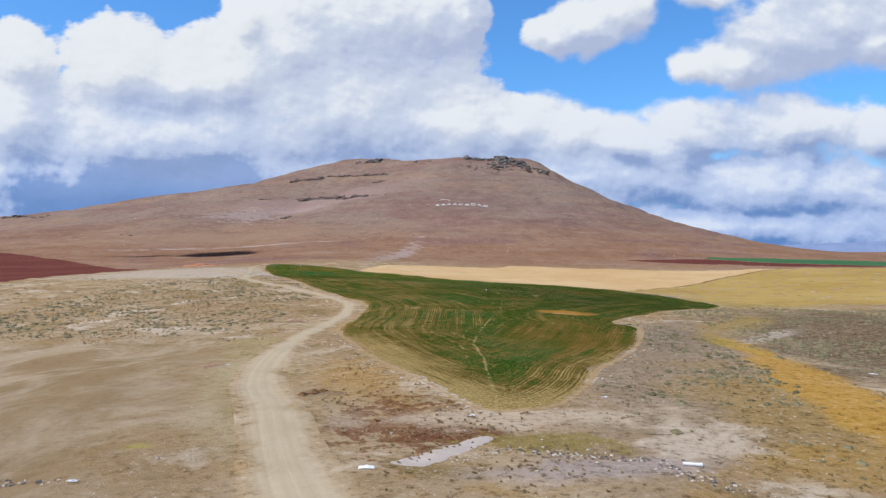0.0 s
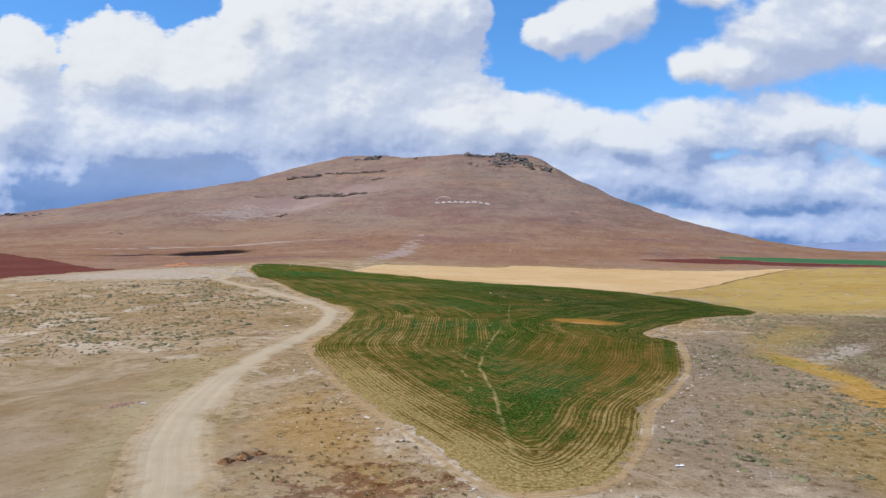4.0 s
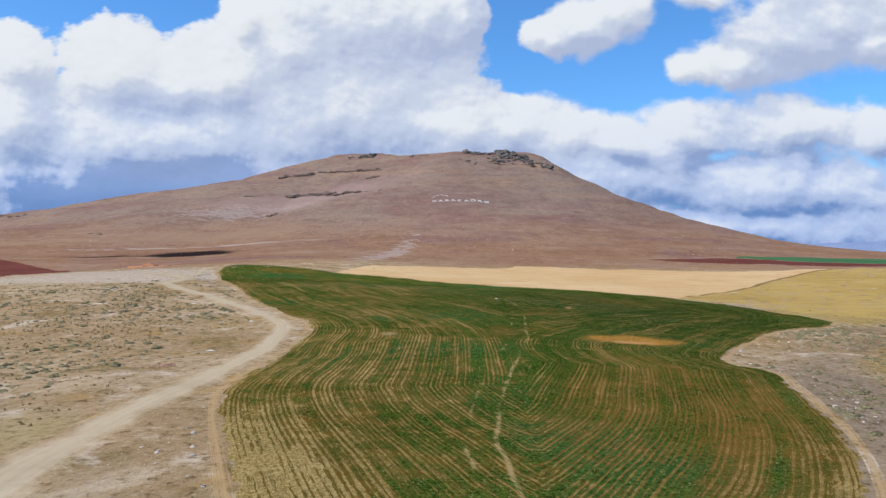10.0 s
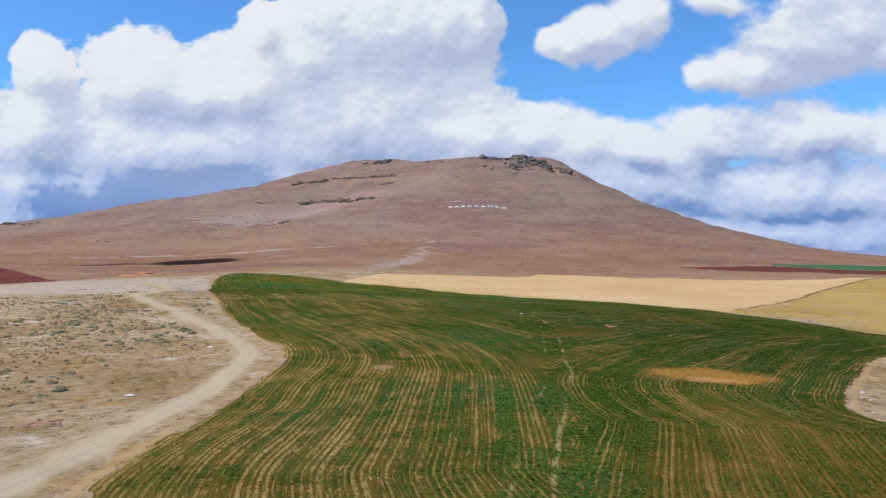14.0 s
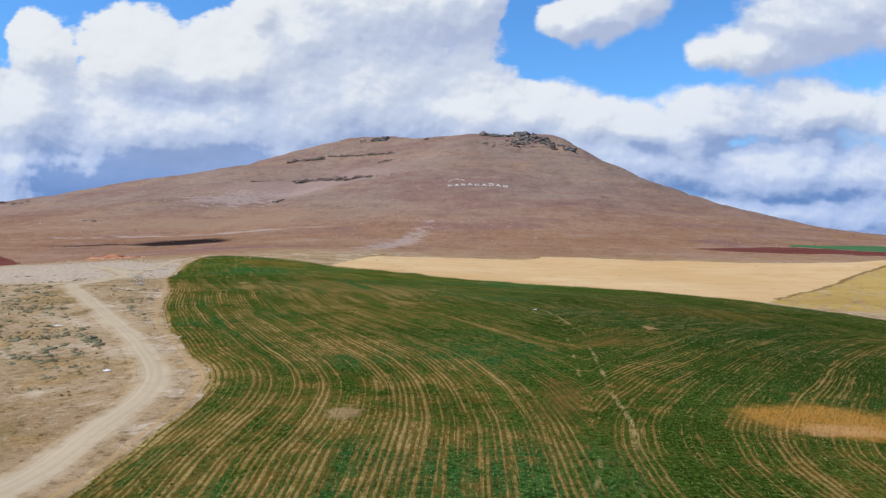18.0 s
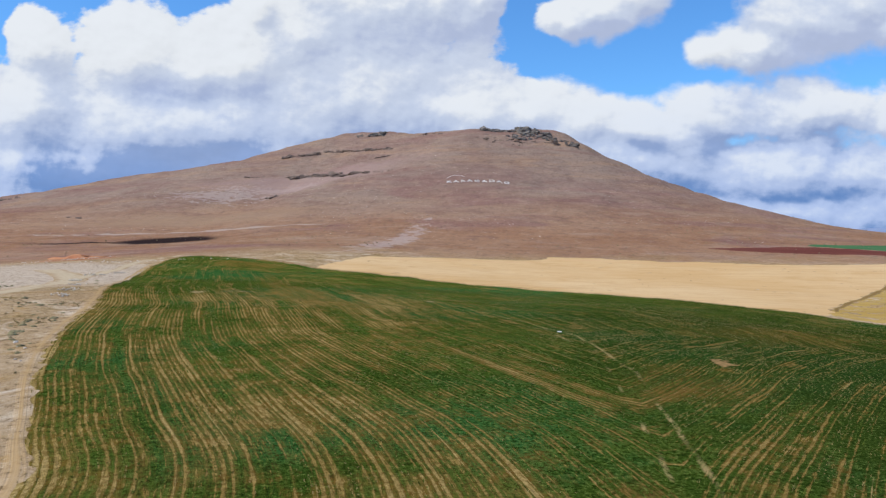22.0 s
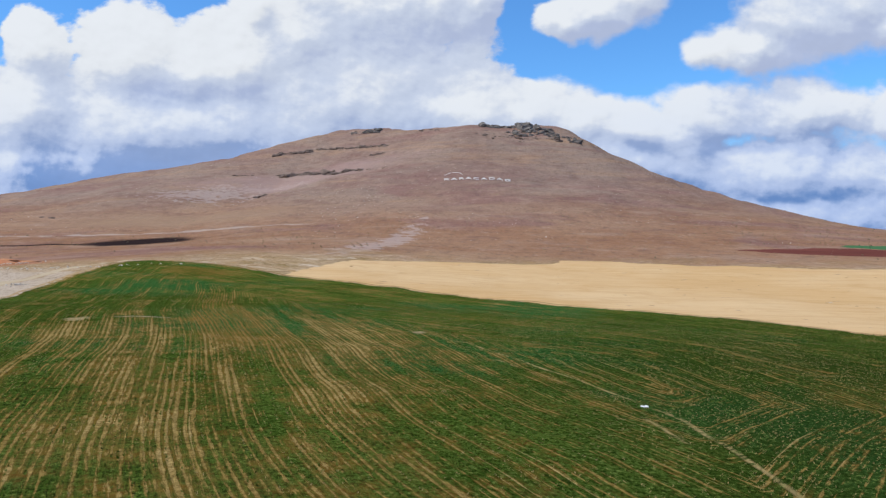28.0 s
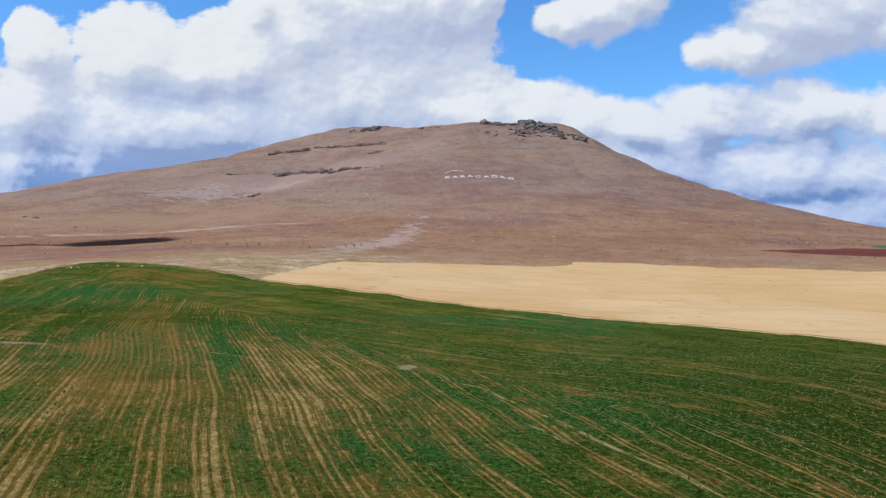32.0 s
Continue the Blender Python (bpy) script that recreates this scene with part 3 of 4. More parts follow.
def relief(x, y):
    """The land with its fine relief: tussocky unevenness near, gullies and ledges on the hill."""
    z = height(x, y)
    slope = np.clip((z - 6) / 60, 0, 1)
    z = z + 0.22 * rough(x, y, 9, 1) + 0.10 * rough(x, y, 3.6, 2) + 0.5 * rough(x, y, 31, 3)
    z = z + np.exp(-((x - 130) / 36.0) ** 2 - ((y - 200) / 58.0) ** 2) * (1.3 * rough(x, y, 15, 8) + 0.5 * rough(x, y, 6, 16))
    z = z + slope * (3.5 * rough(x, y, 120, 4) + 2.2 * rough(x, y, 46, 5) + 1.1 * rough(x, y, 19, 6))
    # stony steps on the upper slope
    return z + slope * 1.2 * np.sin(z / 5.5 + 1.5 * rough(x, y, 150, 7))


XS = np.array(sorted(spread(0, -4600, 1.5, 1.0)[:86] + spread(-129, -4600, 1.6, 1.04)) + [0.0] + spread(0, 4600, 1.5, 1.0)[:86] + spread(129, 4600, 1.6, 1.04))
YS = np.array(sorted(spread(30, -1500, 2.0, 1.1)) + [30.0] + spread(30, 430, 1.5, 1.0) + spread(431, 1650, 1.55, 1.012) + spread(1660, 4700, 16, 1.05))
YS = np.array(sorted(set(np.round(YS, 3))))
GZ = relief(*np.meshgrid(XS, YS))


def lie(x, y):
    """The ground sheet's own height at a place."""
    x, y = np.asarray(x, float), np.asarray(y, float)
    i = np.clip(np.searchsorted(XS, x) - 1, 0, len(XS) - 2)
    j = np.clip(np.searchsorted(YS, y) - 1, 0, len(YS) - 2)
    f, g = (x - XS[i]) / (XS[i + 1] - XS[i]), (y - YS[j]) / (YS[j + 1] - YS[j])
    return (GZ[j, i] * (1 - f) + GZ[j, i + 1] * f) * (1 - g) + (GZ[j + 1, i] * (1 - f) + GZ[j + 1, i + 1] * f) * g


def mesh_from(name, verts, faces, mat, smooth=True):
    me = bpy.data.meshes.new(name)
    me.from_pydata(np.asarray(verts).tolist(), [], np.asarray(faces).tolist() if not isinstance(faces, list) else faces)
    me.materials.append(mat)
    if smooth:
        me.polygons.foreach_set("use_smooth", np.ones(len(me.polygons), dtype=bool))
    me.update()
    return me


def attribute(me, name, values):
    me.attributes.new(name, "FLOAT", "POINT").data.foreach_set("value", np.asarray(values, dtype=np.float32))


gx, gy = np.meshgrid(XS, YS)
nx, ny = len(XS), len(YS)
idx = np.arange(nx * ny).reshape(ny, nx)
quads = np.stack([idx[:-1, :-1].ravel(), idx[:-1, 1:].ravel(), idx[1:, 1:].ravel(), idx[1:, :-1].ravel()], 1)
ground = new("ground", mesh_from("ground", np.stack([gx.ravel(), gy.ravel(), GZ.ravel()], 1), quads, GROUND))
tagged(ground, "dry buff steppe rising to a bare mauve-brown hill", "ground", kind="structure")


def smooth_line(points, step, closed=False):
    """A Catmull-Rom line through the points, cut to even steps."""
    p = np.array(points, float)
    n = len(p)
    out = []
    for k in range(n if closed else n - 1):
        a, b, c, d = (p[(k + o) % n] if closed else p[min(max(k + o, 0), n - 1)] for o in (-1, 0, 1, 2))
        m = max(2, int(np.linalg.norm(c - b) / step))
        t = (np.arange(m) / m)[:, None]
        out.append(0.5 * (2 * b + (c - a) * t + (2 * a - 5 * b + 4 * c - d) * t ** 2 + (3 * b - a - 3 * c + d) * t ** 3))
    if not closed:
        out.append(p[-1:])
    return np.concatenate(out)


def inside(px, py, poly):
    r = np.zeros(len(px), bool)
    a, b = poly, np.roll(poly, -1, 0)
    for (x1, y1), (x2, y2) in zip(a, b):
        if y1 != y2:
            r ^= ((y1 > py) != (y2 > py)) & (px < (x2 - x1) * (py - y1) / (y2 - y1) + x1)
    return r


def edge_distance(px, py, poly):
    d = np.full(len(px), 1e9)
    for (x1, y1), (x2, y2) in zip(poly, np.roll(poly, -1, 0)):
        ux, uy = x2 - x1, y2 - y1
        t = np.clip(((px - x1) * ux + (py - y1) * uy) / (ux * ux + uy * uy + 1e-9), 0, 1)
        d = np.minimum(d, np.hypot(px - x1 - t * ux, py - y1 - t * uy))
    return d


def draped(name, outline, mat, step, lift, label, category, ragged=0.5):
    """A field: a sheet laid over the ground within an outline that wavers a little."""
    even = poly = smooth_line(outline, step * 0.8, True)
    poly = poly + ragged * np.stack([rough(poly[:, 0], poly[:, 1], 5, 11), rough(poly[:, 0], poly[:, 1], 5, 12)], 1)
    lo, hi = poly.min(0), poly.max(0)
    px, py = np.meshgrid(np.arange(lo[0], hi[0], step), np.arange(lo[1], hi[1], step))
    px = px + 0.3 * step * rough(px * 7.3, py * 7.3, step, 13)
    py = py + 0.3 * step * rough(px * 7.3, py * 7.3, step, 14)
    px, py = px.ravel(), py.ravel()
    k = inside(px, py, poly)
    px, py = px[k], py[k]
    k = edge_distance(px, py, poly) > step * 0.45
    px, py = px[k], py[k]
    n = len(poly)
    pts = [Vector(p) for p in poly] + [Vector(p) for p in zip(px, py)]
    co, _, tri, *_ = delaunay_2d_cdt(pts, [], [list(range(n))], 1, 1e-4)
    co = np.array([(c.x, c.y) for c in co])
    z = lie(co[:, 0], co[:, 1]) + lift
    edge = edge_distance(co[:, 0], co[:, 1], poly)
    z = np.where(edge < 0.02, z - lift - 0.1, z)
    me = mesh_from(name, np.column_stack([co, z]), [t for t in tri], mat)
    d = edge_distance(co[:, 0], co[:, 1], even)
    attribute(me, "row", d + 0.5 * rough(co[:, 0], co[:, 1], 17, 15))
    ob = tagged(new(name, me), label, category, kind="structure")
    return ob, me, co, edge, poly


FIELD = [(8, 99.5), (3, 103), (-1, 112), (-6, 122), (-11, 134), (-18, 152), (-24.5, 170), (-27.5, 183), (-26.5, 200), (-26, 215), (-26, 232),
         (-28.5, 245), (-36, 258), (-53, 289), (-72, 338), (-90, 380), (-106, 428), (-122, 475), (-135, 535), (-131, 549), (-90, 533), (-56, 506), (-15, 480), (10, 463),
         (44, 443), (70, 428), (95, 402), (111, 362), (116, 325), (119, 298), (92, 274), (72, 248), (54, 218), (57.5, 206), (55, 195), (46.5, 167), (38, 148), (29, 132), (25, 120), (19, 106), (14, 101)]
green_field, me, co, edge, FIELD_EDGE = draped("green_field", FIELD, CROP, 1.7, 0.07, "green drilled cereal field with straw-coloured rows and bare spots", "field", 0.35)
fx, fy = co[:, 0], co[:, 1]
poor = np.clip(1.2 - edge / 12, 0, 1) * np.clip((176 - fy) / 24, 0, 1) * np.where(fx < 6 + (fy - 100) * 0.05, 1.0, 0.6)
thin = 0.62 * poor + np.clip(1 - edge / 1.8, 0, 1) * 0.7 + np.clip((118 - fy) / 12, 0, 1) * 0.6
thin += 0.20 * np.clip((12 - fx) / 20, 0, 1) * np.clip((395 - fy) / 40, 0, 1) + 0.06 * np.clip((260 - fy) / 60, 0, 1) - 0.10 * np.clip((fx - 14) / 20, 0, 1) * np.clip((fy - 230) / 60, 0, 1)
SEAM_Y, SEAM_X = (100, 140, 160, 184, 205, 230, 244, 290, 318, 333, 362, 400), (8, 8, 7, 10, 14, 19, 20, 25, 22, 18, 4, -20)
attribute(me, "seam", fx - np.interp(fy, SEAM_Y, SEAM_X) + np.clip((fy - 364) * 2.0, 0, 90))
attribute(me, "thin", thin)

TAN = [(-62, 524), (-58, 505), (-17, 479), (8, 461), (42, 441), (68, 426), (92, 401), (104, 391), (128, 430), (177, 492), (240, 566), (310, 640), (262, 622), (200, 606),
       (150, 612), (105, 628), (61, 641), (50, 616), (0, 605), (-42, 590), (-56, 560)]
draped("stubble_field", TAN, STUBBLE, 2.6, 0.05, "pale tan harvested stubble field below the hill", "field", 0.25)
YELLOW = [(103, 394), (126, 430), (175, 493), (238, 567), (308, 641), (420, 660), (520, 560), (420, 400), (250, 335), (190, 326), (147, 322), (124, 334), (116, 362)]
draped("dry_grass_field", YELLOW, DRYGRASS, 3.5, 0.02, "yellow dry grass field beside the stubble", "field", 0.3)
draped("ploughed_field", [(192, 736), (240, 758), (290, 775), (350, 735), (440, 690), (370, 676), (273, 688), (220, 712)], PLOUGH, 5.0, 0.3, "narrow dark red ploughed strip", "field", 1.0)
draped("far_green_field", [(296, 782), (320, 815), (400, 826), (560, 800), (720, 700), (640, 640), (520, 672), (444, 696), (354, 740)], FARCROP, 6.0, 0.3, "distant blue-green cereal strip", "field", 1.0)
draped("ploughed_field", [(-214, 496), (-290, 620), (-370, 720), (-440, 790), (-600, 915), (-800, 900), (-760, 600), (-420, 380), (-300, 330), (-235, 345), (-232, 430)], PLOUGH, 5.0, 0.15,
       "dark red-brown ploughed field on the rise", "field", 1.2)


def track(name, line, mat, label, lift=0.05, cols=9, category="road"):
    """A dirt track: x, y and width along its line, draped over the ground."""
    c = smooth_line([p[:2] for p in line], 1.3)
    seg = np.concatenate([[0], np.cumsum(np.hypot(*np.diff(c, axis=0).T))])
    near = [np.argmin(np.hypot(c[:, 0] - p[0], c[:, 1] - p[1])) for p in line]
    w = np.interp(np.arange(len(c)), near, [p[2] for p in line])
    d = np.gradient(c, axis=0)
    nrm = np.stack([-d[:, 1], d[:, 0]], 1) / np.hypot(d[:, 0], d[:, 1])[:, None]
    s = np.linspace(-1, 1, cols)
    p = c[:, None, :] + nrm[:, None, :] * (s[None, :, None] * w[:, None, None] * 0.5)
    x, y = p[..., 0].ravel(), p[..., 1].ravel()
    a = np.tile(s, len(c))
    z = lie(x, y) + lift - 0.16 * np.abs(a) ** 6 - 0.05 * np.exp(-((np.abs(a) - 0.38) / 0.12) ** 2)
    i = np.arange(len(c) * cols).reshape(len(c), cols)
    q = np.stack([i[:-1, :-1].ravel(), i[:-1, 1:].ravel(), i[1:, 1:].ravel(), i[1:, :-1].ravel()], 1)
    me = mesh_from(name, np.column_stack([x, y, z]), q, mat)
    attribute(me, "across", a)
    return tagged(new(name, me), label, category, kind="structure")


track("road", [(-2, 30, 16), (-8, 52, 15), (-15, 70, 13), (-20, 85, 12), (-25, 101, 12), (-30.5, 116, 11.5), (-33.5, 131, 11), (-34.8, 148, 9.5), (-34.5, 165, 8.5), (-33, 182, 7.5), (-31, 202, 6.5), (-30.5, 222, 6.2),
               (-33, 242, 6.5), (-42, 259, 6), (-54, 277, 5.8), (-66, 294, 5.5), (-82, 318, 6), (-97, 340, 7), (-104, 372, 9), (-116, 410, 11), (-150, 455, 12)], ROAD,
      "pale dusty dirt road with wheel ruts, winding past the field", 0.06, 13)
track("yard_track", [(-104, 366, 7), (-112, 400, 6), (-124, 450, 5.5), (-138, 505, 5), (-142, 560, 4)], ROAD, "pale worn track along the top of the rise", 0.07)
track("side_track", [(-99, 344, 6), (-120, 352, 6), (-150, 350, 5), (-180, 336, 5), (-215, 300, 5), (-240, 250, 5)], ROAD, "faint pale side track over the dry rise", 0.05)
edge_line = [(p[0], p[1], 2.0 + 0.8 * math.sin(k * 1.9)) for k, p in enumerate(FIELD)]
track("field_margin", edge_line[:19], MARGIN, "ochre strip of dry weeds along the crop's edge", 0.04, 7, "field margin")
track("field_margin", edge_line[28:] + edge_line[:1], MARGIN, "ochre strip of dry weeds along the crop's edge", 0.04, 7, "field margin")
track("field_verge", [(112, 404, 1.5), (128, 430, 2.5), (177, 492, 3.5), (240, 566, 4), (310, 640, 5)], VERGE, "dark grassy verge between stubble and dry grass", 0.09, 5, "field margin")
track("field_verge", [(-131, 550, 2), (-90, 534, 2), (-56, 507, 1.8), (-15, 481, 1.6), (10, 464, 1.6), (44, 444, 1.6), (70, 429, 1.6), (95, 403, 2)], VERGE, "thin brown verge along the top of the crop", 0.10, 5, "field margin")

# hills at the far end of the plain; their blue is painted-in haze
k = 160
u = np.linspace(-1, 1, k)
hx = 2700 + 1300 * u
top = 26 + 34 * np.clip(0.8 + 0.5 * np.sin(u * 2.2 + 0.6) + 0.25 * rough(u * 10, u * 0, 1.6, 95) + 0.1 * rough(u * 10, u * 0, 0.5, 96), 0, 3)
hy = 3900 - 600 * u
pts = np.concatenate([np.stack([hx, hy, np.full(k, -30.0)], 1), np.stack([hx + 60, hy + 150, top], 1), np.stack([hx + 160, hy + 500, np.full(k, -30.0)], 1)])
q = [[r * k + j, r * k + j + 1, (r + 1) * k + j + 1, (r + 1) * k + j] for r in (0, 1) for j in range(k - 1)]
tagged(new("backdrop", mesh_from("backdrop", pts, q, HAZED_HILL)), "far hills on the horizon, coloured blue-grey for haze", "hills", kind="structure")

# ---- things ----
def blob(seed, cuts, size, jag, flat=1.0):
    """A worn stone: a ball of few faces, dented by noise, as points and triangles."""
    bm = bmesh.new()
    bmesh.ops.create_icosphere(bm, subdivisions=cuts, radius=1.0)
    for v in bm.verts:
        d = noise.noise(v.co * 1.3 + Vector((seed * 7.1, seed * 3.3, 0))) * jag + noise.noise(v.co * 3.1 + Vector((0, seed * 5.7, 0))) * jag * 0.5
        v.co *= 1 + d
        v.co = Vector((v.co.x * size[0], v.co.y * size[1], v.co.z * size[2] * flat))
    co, tri = np.array([v.co[:] for v in bm.verts]), np.array([[v.index for v in f.verts] for f in bm.faces])
    bm.free()
    return co, tri


def tussock(seed, leaves, width, tall, leaf):
    """A low cushion of small leafy twigs, as points and triangles."""
    r = np.random.RandomState(seed)
    az, up = r.uniform(0, 2 * math.pi, leaves), r.uniform(0.05, 1, leaves) ** 0.7 * math.pi / 2
    lump = 1 + 0.3 * np.sin(3 * az + seed) + 0.2 * np.sin(5 * az + 2 * seed)
    rad = width * 0.5 * lump * r.uniform(0.55, 1.05, leaves)
    c = np.stack([rad * np.cos(az) * np.cos(up), rad * np.sin(az) * np.cos(up) * 0.8, tall * np.sin(up) * r.uniform(0.6, 1.05, leaves)], 1)
    out = c + np.stack([np.cos(az) * np.cos(up), np.sin(az) * np.cos(up), 0.6 + np.sin(up)], 1) * (leaf * r.uniform(0.6, 1.3, leaves))[:, None]
    side = np.stack([-np.sin(az), np.cos(az), r.uniform(-0.4, 0.4, leaves)], 1) * (leaf * 0.55)
    co = np.concatenate([c - side, c + side, out])
    i = np.arange(leaves)
    return co, np.stack([i, i + leaves, i + 2 * leaves], 1)


def cushion(seed, width, tall, leaves, leaf):
    """A low rounded thorn cushion: an uneven dome of twigs with leafy tips standing out of it."""
    co, tri = blob(seed + 60, 2, (width * 0.5, width * 0.4, tall), 0.55)
    keep = (co[tri][:, :, 2] > -0.35 * tall).any(1)
    used = np.unique(tri[keep])
    at = np.full(len(co), -1)
    at[used] = np.arange(len(used))
    co, tri = co[used], at[tri[keep]]
    tips, more = tussock(seed, leaves, width * 0.95, tall * 0.95, leaf)
    return np.concatenate([co, tips]), np.concatenate([tri, more + len(co)])


def joined(name, kinds, x, y, size, mat, label, category, lift=0.0, seed=1):
    """Many small pieces laid on the ground, joined into one mesh of kind stuff."""
    r = np.random.RandomState(seed)
    co, tri, n = [], [], 0
    pick = r.randint(0, len(kinds), len(x))
    z = lie(x, y) + lift
    turn = r.uniform(0, 2 * math.pi, len(x))
    for k, (c, t) in enumerate(kinds):
        j = np.where(pick == k)[0]
        if not len(j):
            continue
        cs, sn = np.cos(turn[j])[:, None], np.sin(turn[j])[:, None]
        s = size[j][:, None]
        px = (c[:, 0] * cs - c[:, 1] * sn) * s + x[j][:, None]
        py = (c[:, 0] * sn + c[:, 1] * cs) * s + y[j][:, None]
        pz = c[:, 2] * s + z[j][:, None]
        co.append(np.stack([px, py, pz], 2).reshape(-1, 3))
        tri.append((t[None] + (np.arange(len(j)) * len(c))[:, None, None]).reshape(-1, 3) + n)
        n += len(j) * len(c)
    co, tri = np.concatenate(co), np.concatenate(tri)
    me = bpy.data.meshes.new(name)
    me.vertices.add(len(co))
    me.vertices.foreach_set("co", co.astype(np.float32).ravel())
    me.loops.add(len(tri) * 3)
    me.loops.foreach_set("vertex_index", tri.astype(np.int32).ravel())
    me.polygons.add(len(tri))
    me.polygons.foreach_set("loop_start", np.arange(len(tri), dtype=np.int32) * 3)
    me.materials.append(mat)
    me.update(calc_edges=True)
    return tagged(new(name, me), label, category, kind="stuff")


def kinds_mesh(name, kind, mat, smooth=False):
    return mesh_from(name, kind[0], kind[1], mat, smooth)


def piece(name, me, parent, x, y, z, s=(1, 1, 1), turn=0.0):
    ob = new(name, me)
    ob.matrix_basis = Matrix.LocRotScale((x, y, z), Euler((0, 0, turn)), s)
    if parent is not None:
        ob.parent = parent
    return ob


def hub(name, x, y, z, label, category, group=""):
    return tagged(piece(name, None, None, x, y, z), label, category, group)


ROAD_LINE = smooth_line([(-2, 30), (-15, 70), (-25, 101), (-33.5, 131), (-34.8, 148), (-33, 182), (-31, 202), (-30.5, 222), (-33, 242), (-42, 259), (-54, 277), (-66, 294), (-82, 318), (-97, 340), (-104, 372), (-116, 410), (-150, 455)], 3)


def off_road(x, y):
    d = np.full(len(x), 1e9)
    for px, py in ROAD_LINE:
        d = np.minimum(d, np.hypot(x - px, y - py))
    return d


def on_soil(x, y, gap=0.5):
    """Where neither road nor field lies."""
    w = np.interp(y, (30, 70, 130, 180, 240, 330, 420), (9, 7.5, 6.5, 5, 4.2, 4, 6.5))
    return (off_road(x, y) > w + gap) & ~(inside(x, y, FIELD_EDGE) | (edge_distance(x, y, FIELD_EDGE) < gap + 0.6))


rng = np.random.RandomState(5)


def strewn(n, x0, x1, y0, y1, clump=18, keep=0.0, seed=21):
    x, y = rng.uniform(x0, x1, n), rng.uniform(y0, y1, n)
    k = (rough(x, y, clump, seed) + 0.6 * rough(x, y, clump / 3, seed + 1) + rng.uniform(-0.5, 0.5, n) > keep) & on_soil(x, y)
    # the grassy strip of the valley floor stays clear
    k &= np.abs(x - np.interp(y, (60, 90, 112, 135, 165, 205, 240, 280), (58, 59, 62, 68, 71, 77, 106, 125))) > np.interp(y, (60, 130, 170, 240), (9, 7, 4.5, 7)) * (0.75 + 0.3 * rough(x, y, 7, 24))
    return x[k], y[k]


# scrub on the dry slopes
SHRUBS = [cushion(s, 1.5, 0.32, 90, 0.09) for s in range(6)]
shrub_meshes = [kinds_mesh("shrub", k, SCRUB) for k in SHRUBS]
x, y = strewn(1100, 26, 70, 104, 225, 16, -0.05, 31)
x, y = x[:285], y[:285]
for px, py in zip(x, y):
    s = rng.uniform(0.4, 1.15)
    ob = piece("shrub", shrub_meshes[rng.randint(6)], None, px, py, float(lie(px, py)) - 0.04, (s, s * rng.uniform(0.8, 1.2), s * rng.uniform(0.7, 1.1)), rng.uniform(0, 6.28))
    tagged(ob, "low dark olive thorny scrub on stony soil", "shrub", "scrub on the stony bank")
parts = [strewn(3600, -135, -40, 175, 335, 20, -0.1, 33), strewn(700, -215, -110, 190, 400, 25, 0.1, 35), strewn(6500, 84, 205, 130, 300, 22, -0.6, 37), strewn(900, 40, 112, 60, 240, 12, 0.15, 39),
         strewn(70, 14, 45, 84, 118, 10, 0.25, 43), strewn(260, -120, -40, 335, 420, 16, 0.1, 45), strewn(500, 120, 330, 270, 345, 20, 0.2, 47)]
x, y = np.concatenate([p[0] for p in parts]), np.concatenate([p[1] for p in parts])
joined("scrub", [cushion(s, 1.6, 0.30, 36, 0.10) for s in range(6, 12)], x, y, np.clip(rng.lognormal(-0.55, 0.4, len(x)), 0.2, 1.3), SCRUB, "low dark olive scrub dotted over dry slopes", "scrub", -0.04, 2)
parts = [strewn(5000, -140, -38, 165, 340, 12, 0.05, 51), strewn(5000, 10, 110, 60, 300, 12, 0.0, 53), strewn(1800, -18, 12, 55, 180, 9, 0.0, 54), strewn(2500, 100, 230, 120, 330, 14, 0.0, 55)]
x, y = np.concatenate([p[0] for p in parts]), np.concatenate([p[1] for p in parts])
joined("dry_grass", [tussock(s, 26, 0.9, 0.10, 0.12) for s in range(20, 25)], x, y, rng.uniform(0.4, 1.1, len(x)), STRAW, "thin straw-coloured tufts of dry grass", "grass", -0.02, 3)
x, y = strewn(140, -16, 10, 84, 112, 6, 0.25, 57)
joined("dead_weeds", [tussock(s, 50, 1.2, 0.10, 0.10) for s in range(30, 34)], x, y, rng.uniform(0.2, 0.6, len(x)), DRYWEED, "rust-brown dead weeds round a muddy hollow", "weeds", -0.02, 4)

bush_mesh = kinds_mesh("dead_bush", cushion(9, 1.9, 0.5, 160, 0.16), DRYWEED)
for px, py, s in ((-21.5, 107.5, 1.0), (-20, 108.6, 1.3), (-18.8, 110, 0.8), (-9, 93, 0.8), (-4, 90, 0.7)):
    tagged(piece("dead_bush", bush_mesh, None, px, py, float(lie(px, py)) - 0.05, (s, s * 0.8, s * 0.8), px), "low rust-brown dead thorn bush on dry soil", "bush", "dead bushes by the hollow")

